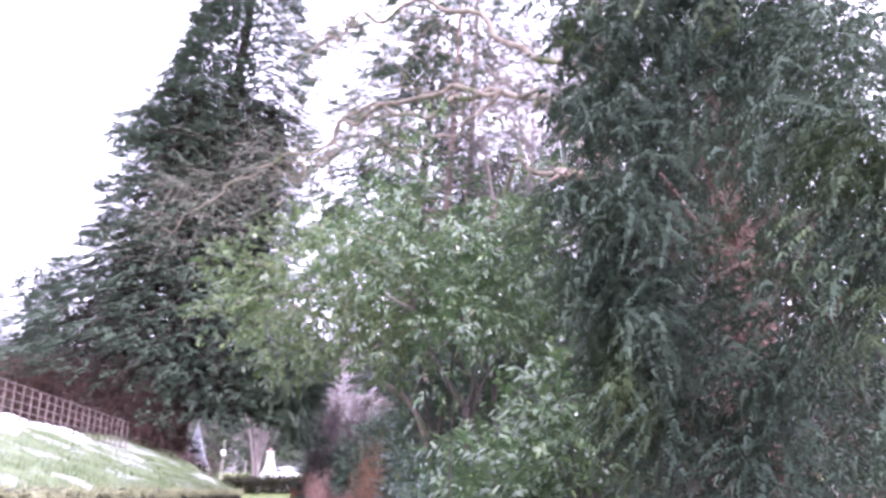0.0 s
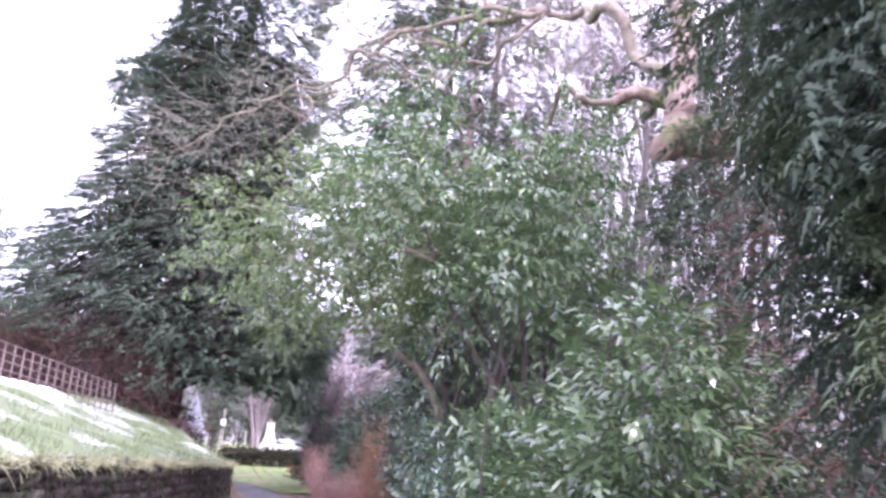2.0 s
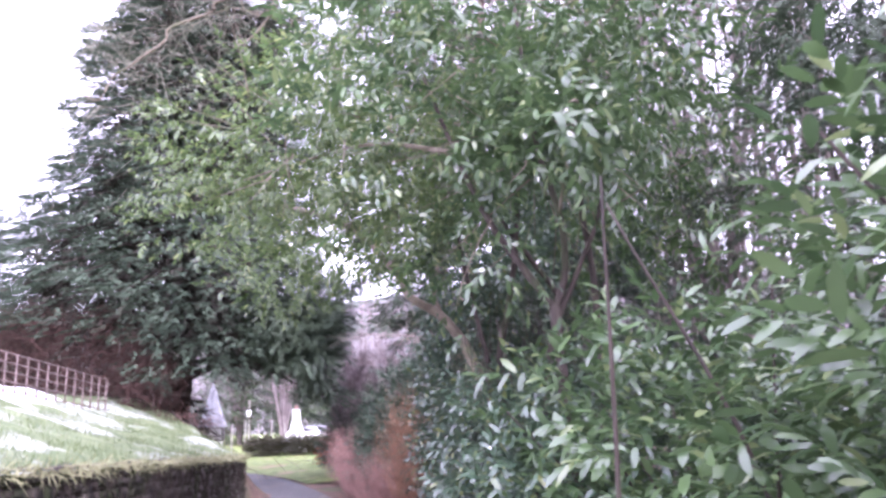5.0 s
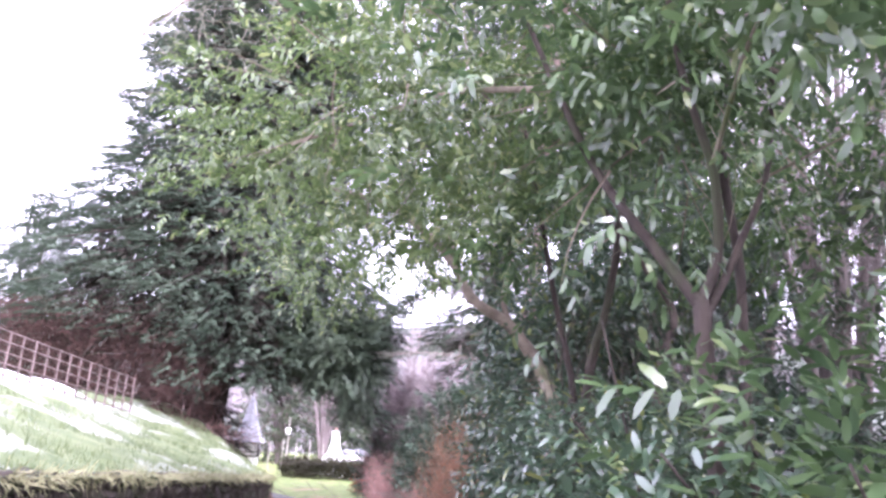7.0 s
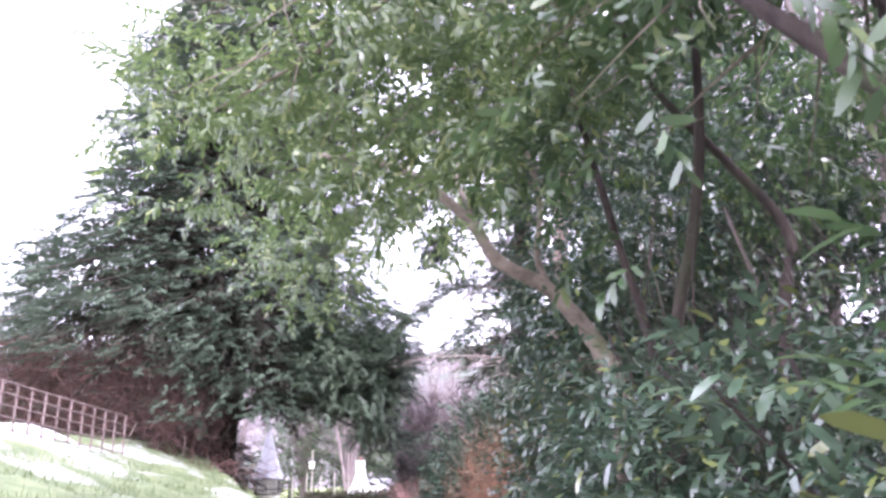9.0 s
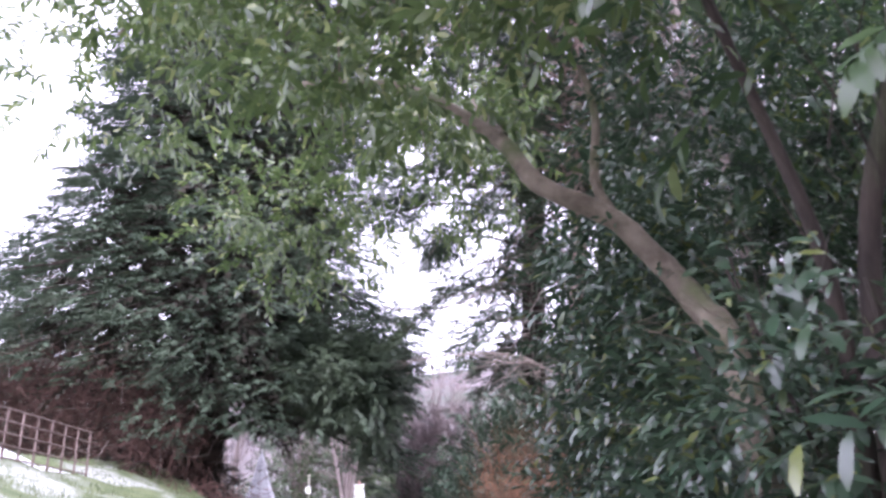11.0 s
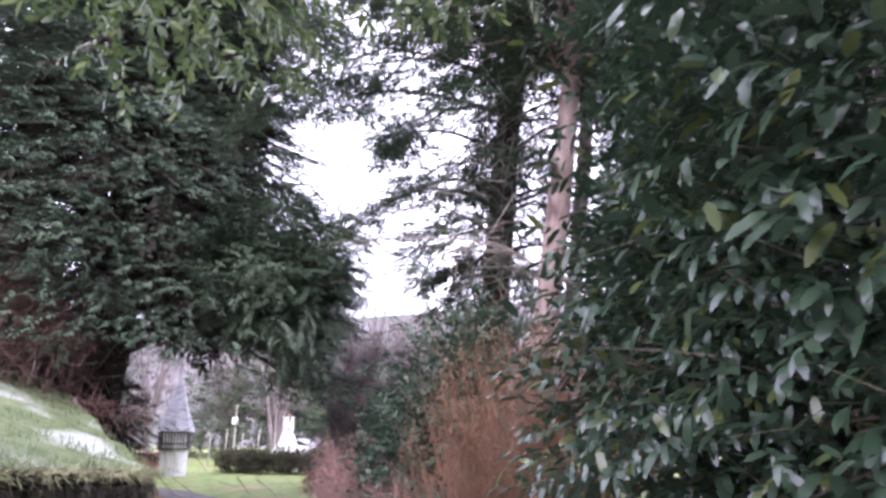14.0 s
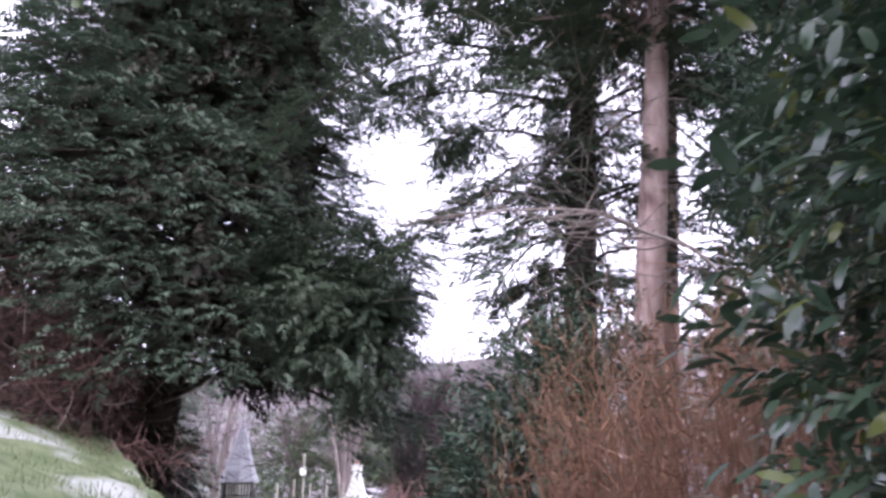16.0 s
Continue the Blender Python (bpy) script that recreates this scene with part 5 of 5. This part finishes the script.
def ring(bm, profile, sides, spin=0.0):
    rows = []
    for rad, z in profile:
        rows.append([bm.verts.new((rad * math.cos(spin + 2 * math.pi * k / sides), rad * math.sin(spin + 2 * math.pi * k / sides), z)) for k in range(sides)])
    for a_, b_ in zip(rows, rows[1:]):
        for k in range(sides):
            bm.faces.new((a_[k], a_[(k + 1) % sides], b_[(k + 1) % sides], b_[k]))
    return bm


part("wall", ring(bmesh.new(), [(0.74, -0.3), (0.74, 1.2)], 16), lodge, "white rendered base", M_RENDER)
part("upper_wall", ring(bmesh.new(), [(0.74, 1.2), (0.86, 1.26), (0.86, 2.06)], 8, 0.39), lodge, "white timber-framed upper storey", M_RENDER)
for z, hgt in ((1.26, 0.07), (1.5, 0.05), (1.98, 0.08)):
    part("rail", ring(bmesh.new(), [(0.87, z), (0.9, z), (0.9, z + hgt), (0.87, z + hgt)], 8, 0.39), lodge, "black timber rail", M_TIMBER)
for k in range(32):
    u_ = (2 * math.pi * k / 32) % (math.pi / 4)
    a_ = 0.39 + 2 * math.pi * k / 32
    rad = 0.88 * math.cos(math.pi / 8) / math.cos(u_ - math.pi / 8)
    part("stud", box(bmesh.new(), (0.03, 0.055, 0.78), (rad * math.cos(a_), rad * math.sin(a_), 1.65), 0, math.degrees(a_)), lodge, "", M_TIMBER)
ROOF = [(0.8, 2.08), (1.02, 2.02), (0.86, 2.3), (0.56, 2.95), (0.3, 3.7), (0.04, 4.5)]
part("roof", ring(bmesh.new(), ROOF, 8, 0.39), lodge, "steep flared slate roof", M_SLATE)
for k in range(8):
    a_ = 0.39 + 2 * math.pi * (k + 0.5) / 8
    for row in range(10):
        z = 2.06 + 0.22 * row
        rad = float(np.interp(z + 0.1, [q[1] for q in ROOF[1:]], [q[0] for q in ROOF[1:]])) * math.cos(math.pi / 8) + 0.025
        sl = part("slate_course", box(bmesh.new(), (0.025, max(0.06, 0.8 * rad), 0.25), (0, 0, 0), 0), lodge, "", M_SLATE_OBJ)
        sl.matrix_basis = pose(rad * math.cos(a_), rad * math.sin(a_), z + 0.1, 0, 0, math.degrees(a_)) @ pose(0, 0, 0, 0, -24, 0)
part("finial", ring(bmesh.new(), [(0.04, 4.4), (0.06, 4.52), (0.02, 4.62), (0.01, 4.8)], 8), lodge, "", M_SLATE)
part("side_wall", box(bmesh.new(), (1.6, 2.0, 1.3), (-1.3, 0.5, 0.5), 0.02), lodge, "pink brick side wing", M_BRICK)

# ---- white cottage ----
CX, CY, CZ = -12.7, 52.7, -1.6
cot = empty("cottage", (CX, CY, CZ))
tagged(cot, "white rendered cottage with a flared chimney gable", "house")
bm = bmesh.new()
outline = [(-0.8, -0.2), (1.5, -0.2), (1.5, 1.05), (0.62, 1.15), (0.4, 1.5), (0.25, 2.0), (0.2, 2.75), (-0.2, 2.75), (-0.25, 2.0), (-0.42, 1.5), (-0.8, 0.95)]
f0 = [bm.verts.new((x, 0, z)) for x, z in outline]
f1 = [bm.verts.new((x, 0.5, z)) for x, z in outline]
bm.faces.new(f0)
bm.faces.new(f1[::-1])
for k in range(len(outline)):
    k2 = (k + 1) % len(outline)
    bm.faces.new((f0[k2], f0[k], f1[k], f1[k2]))
part("gable_wall", bm, cot, "white rendered gable with chimney", M_RENDER)
part("chimney_cap", box(bmesh.new(), (0.5, 0.56, 0.08), (0, 0.25, 2.77), 0.01), cot, "", M_RENDER)
part("chimney_pot", ring(bmesh.new(), [(0.1, 2.8), (0.085, 3.02), (0.06, 3.02)], 10), cot, "buff clay pot", M_BRICK).location = (0, 0.25, 0)
part("body", box(bmesh.new(), (2.2, 5.0, 1.6), (0.4, 3.0, 0.5), 0.02), cot, "", M_RENDER)
for sgn in (-1, 1):
    part("roof", box(bmesh.new(), (1.25, 5.0, 0.1), (0, 0, 0), 0.01), cot, "pale wet slate roof", M_SLATE).matrix_basis = pose(0.4 + sgn * 0.58, 3.1, 1.42, 0, sgn * 15, 0)

# ---- lamp post ----
lamp = empty("lamp_post", (-18.9, 62.0, -1.6))
tagged(lamp, "slim pale pole carrying a white box", "pole")
part("pole", quads("pole", *tube([(0, 0, -0.1), (0.02, 0, 2.0), (0, 0, 3.6)], 0.075, 0.055, 8, 8), M_POST), lamp)
part("box", box(bmesh.new(), (0.36, 0.3, 0.5), (0, -0.1, 2.6), 0.04), lamp, "white box", M_LAMPBOX)
part("cap", box(bmesh.new(), (0.22, 0.22, 0.12), (0, 0, 3.6), 0.03), lamp, "", M_POST)
for k in range(5):
    x = -18.0 + k * 0.95
    pl = empty("garden_post", (x, 55.5, -1.6))
    tagged(pl, "slim pale wooden garden post behind the hedge", "post", "garden posts")
    part("shaft", quads("shaft", *tube([(0, 0, -0.1), (0.01, 0, 0.9), (0.03, 0, 1.9 + 0.2 * (k % 2))], 0.05, 0.045, 7, 6), M_POST), pl)

# ---- far woods ----
n = 1900
wx = RNG.uniform(-330, 260, n)
wy_ = RNG.uniform(100, 335, n)
wp = np.stack([wx, wy_, ground_z(wx, wy_)], 1)
tr_d = np.stack([RNG.normal(size=n) * 0.05, RNG.normal(size=n) * 0.05, np.ones(n)], 1)
hgt = RNG.uniform(5, 11, n)
pieces = [strips(wp, tr_d, hgt, 0.16, 0.05, 2)]
for k in range(5):
    t_ = RNG.uniform(0.25, 0.85, n)
    d_ = np.stack([RNG.normal(size=n), RNG.normal(size=n), np.abs(RNG.normal(size=n)) + 0.6], 1)
    pieces.append(strips(wp + tr_d * (hgt * t_)[:, None], d_, hgt * RNG.uniform(0.25, 0.5, n), 0.1, 0.2, 2))
tagged(part("far_woods", quads("far_woods", *merge(pieces), M_HILLTREE)), "bare grey-mauve winter woods on the far hill", "woods", kind="stuff")
for k, (x, y, top) in enumerate([(-33, 58, 15.5), (-36.5, 60, 17), (-40, 58, 18.5), (-44, 61, 20), (-48, 58, 19), (-53, 62, 21), (-38, 66, 18), (-34, 69, 15.5), (-59, 66, 22), (-29, 63, 13), (-47, 70, 22), (-42, 52, 14)]):
    gz = float(ground_z(x, y))
    h = top + 1.6 - gz
    ft = empty("far_tree", (x, y, gz))
    tagged(ft, "hazy green tree far beyond the garden", "tree")
    part("trunk", quads("trunk", *tube([(0, 0, -0.3), (0.1, 0, h * 0.5), (0, 0, h * 0.95)], 0.25, 0.04, 8, 10, 0.05), M_BARK), ft)
    rr = np.random.default_rng(200 + k)
    tiers = [(rr.normal() * 0.3, rr.normal() * 0.3, h * q, 0.25 + (1.02 - q) * 3.6 * rr.uniform(0.85, 1.15), 0.25 + (1.02 - q) * 3.4, h * 0.1) for q in (0.1, 0.24, 0.38, 0.52, 0.65, 0.77, 0.87, 0.95)]
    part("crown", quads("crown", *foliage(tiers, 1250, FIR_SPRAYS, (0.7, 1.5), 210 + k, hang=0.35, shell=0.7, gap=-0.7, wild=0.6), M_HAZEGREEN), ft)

# ---- single leaves on the hedge nearest the walk ----
lm = quads("leaf", np.asarray(LEAF[0]), LEAF[1], M_LEAF_OBJ)
lm.polygons.foreach_set("use_smooth", np.ones(len(lm.polygons), dtype=bool))


def single_leaves(blobs, count, owner, seed, size, front, seek=lambda p: np.ones(len(p), bool)):
    """Leaves that can be told apart, each an object of its own, on the side towards the walk."""
    rr = np.random.default_rng(seed)
    p, o = blob_points(blobs, count * 6, seed, 0.08, -2)
    ok_ = (o[:, 0] * front[0] + o[:, 1] * front[1] > 0.2) & seek(p)
    org = np.array(owner.matrix_basis.translation if owner.parent is None else owner.parent.matrix_basis.translation)
    for q, w in zip(p[ok_][:count], o[ok_][:count]):
        d = unit(w * 0.8 + rr.normal(size=3) * 0.5 + (0, 0, -0.35))
        s = unit(np.cross((0, 0, 1.0) + 0.3 * rr.normal(size=3), d))
        u = np.cross(d, s)
        ln = rr.uniform(*size)
        lf = new("leaf", lm)
        lf.parent = owner
        lf.matrix_basis = Matrix([[*(ln * np.array([d[m_], s[m_], u[m_]])), q[m_] - org[m_]] for m_ in range(3)] + [[0, 0, 0, 1]])


single_leaves([(-0.15, 16.0, 0.8, 0.7, 1.3, 1.9), (-0.55, 17.7, 1.2, 0.85, 1.2, 2.0)], 300, tall_part, 301, (0.08, 0.125), (-1, -0.3), lane_clear)
single_leaves([(0.6, 10.2, 0.2, 0.75, 0.8, 1.0)], 260, near_part, 302, (0.09, 0.14), (-0.7, -0.7), lane_clear)
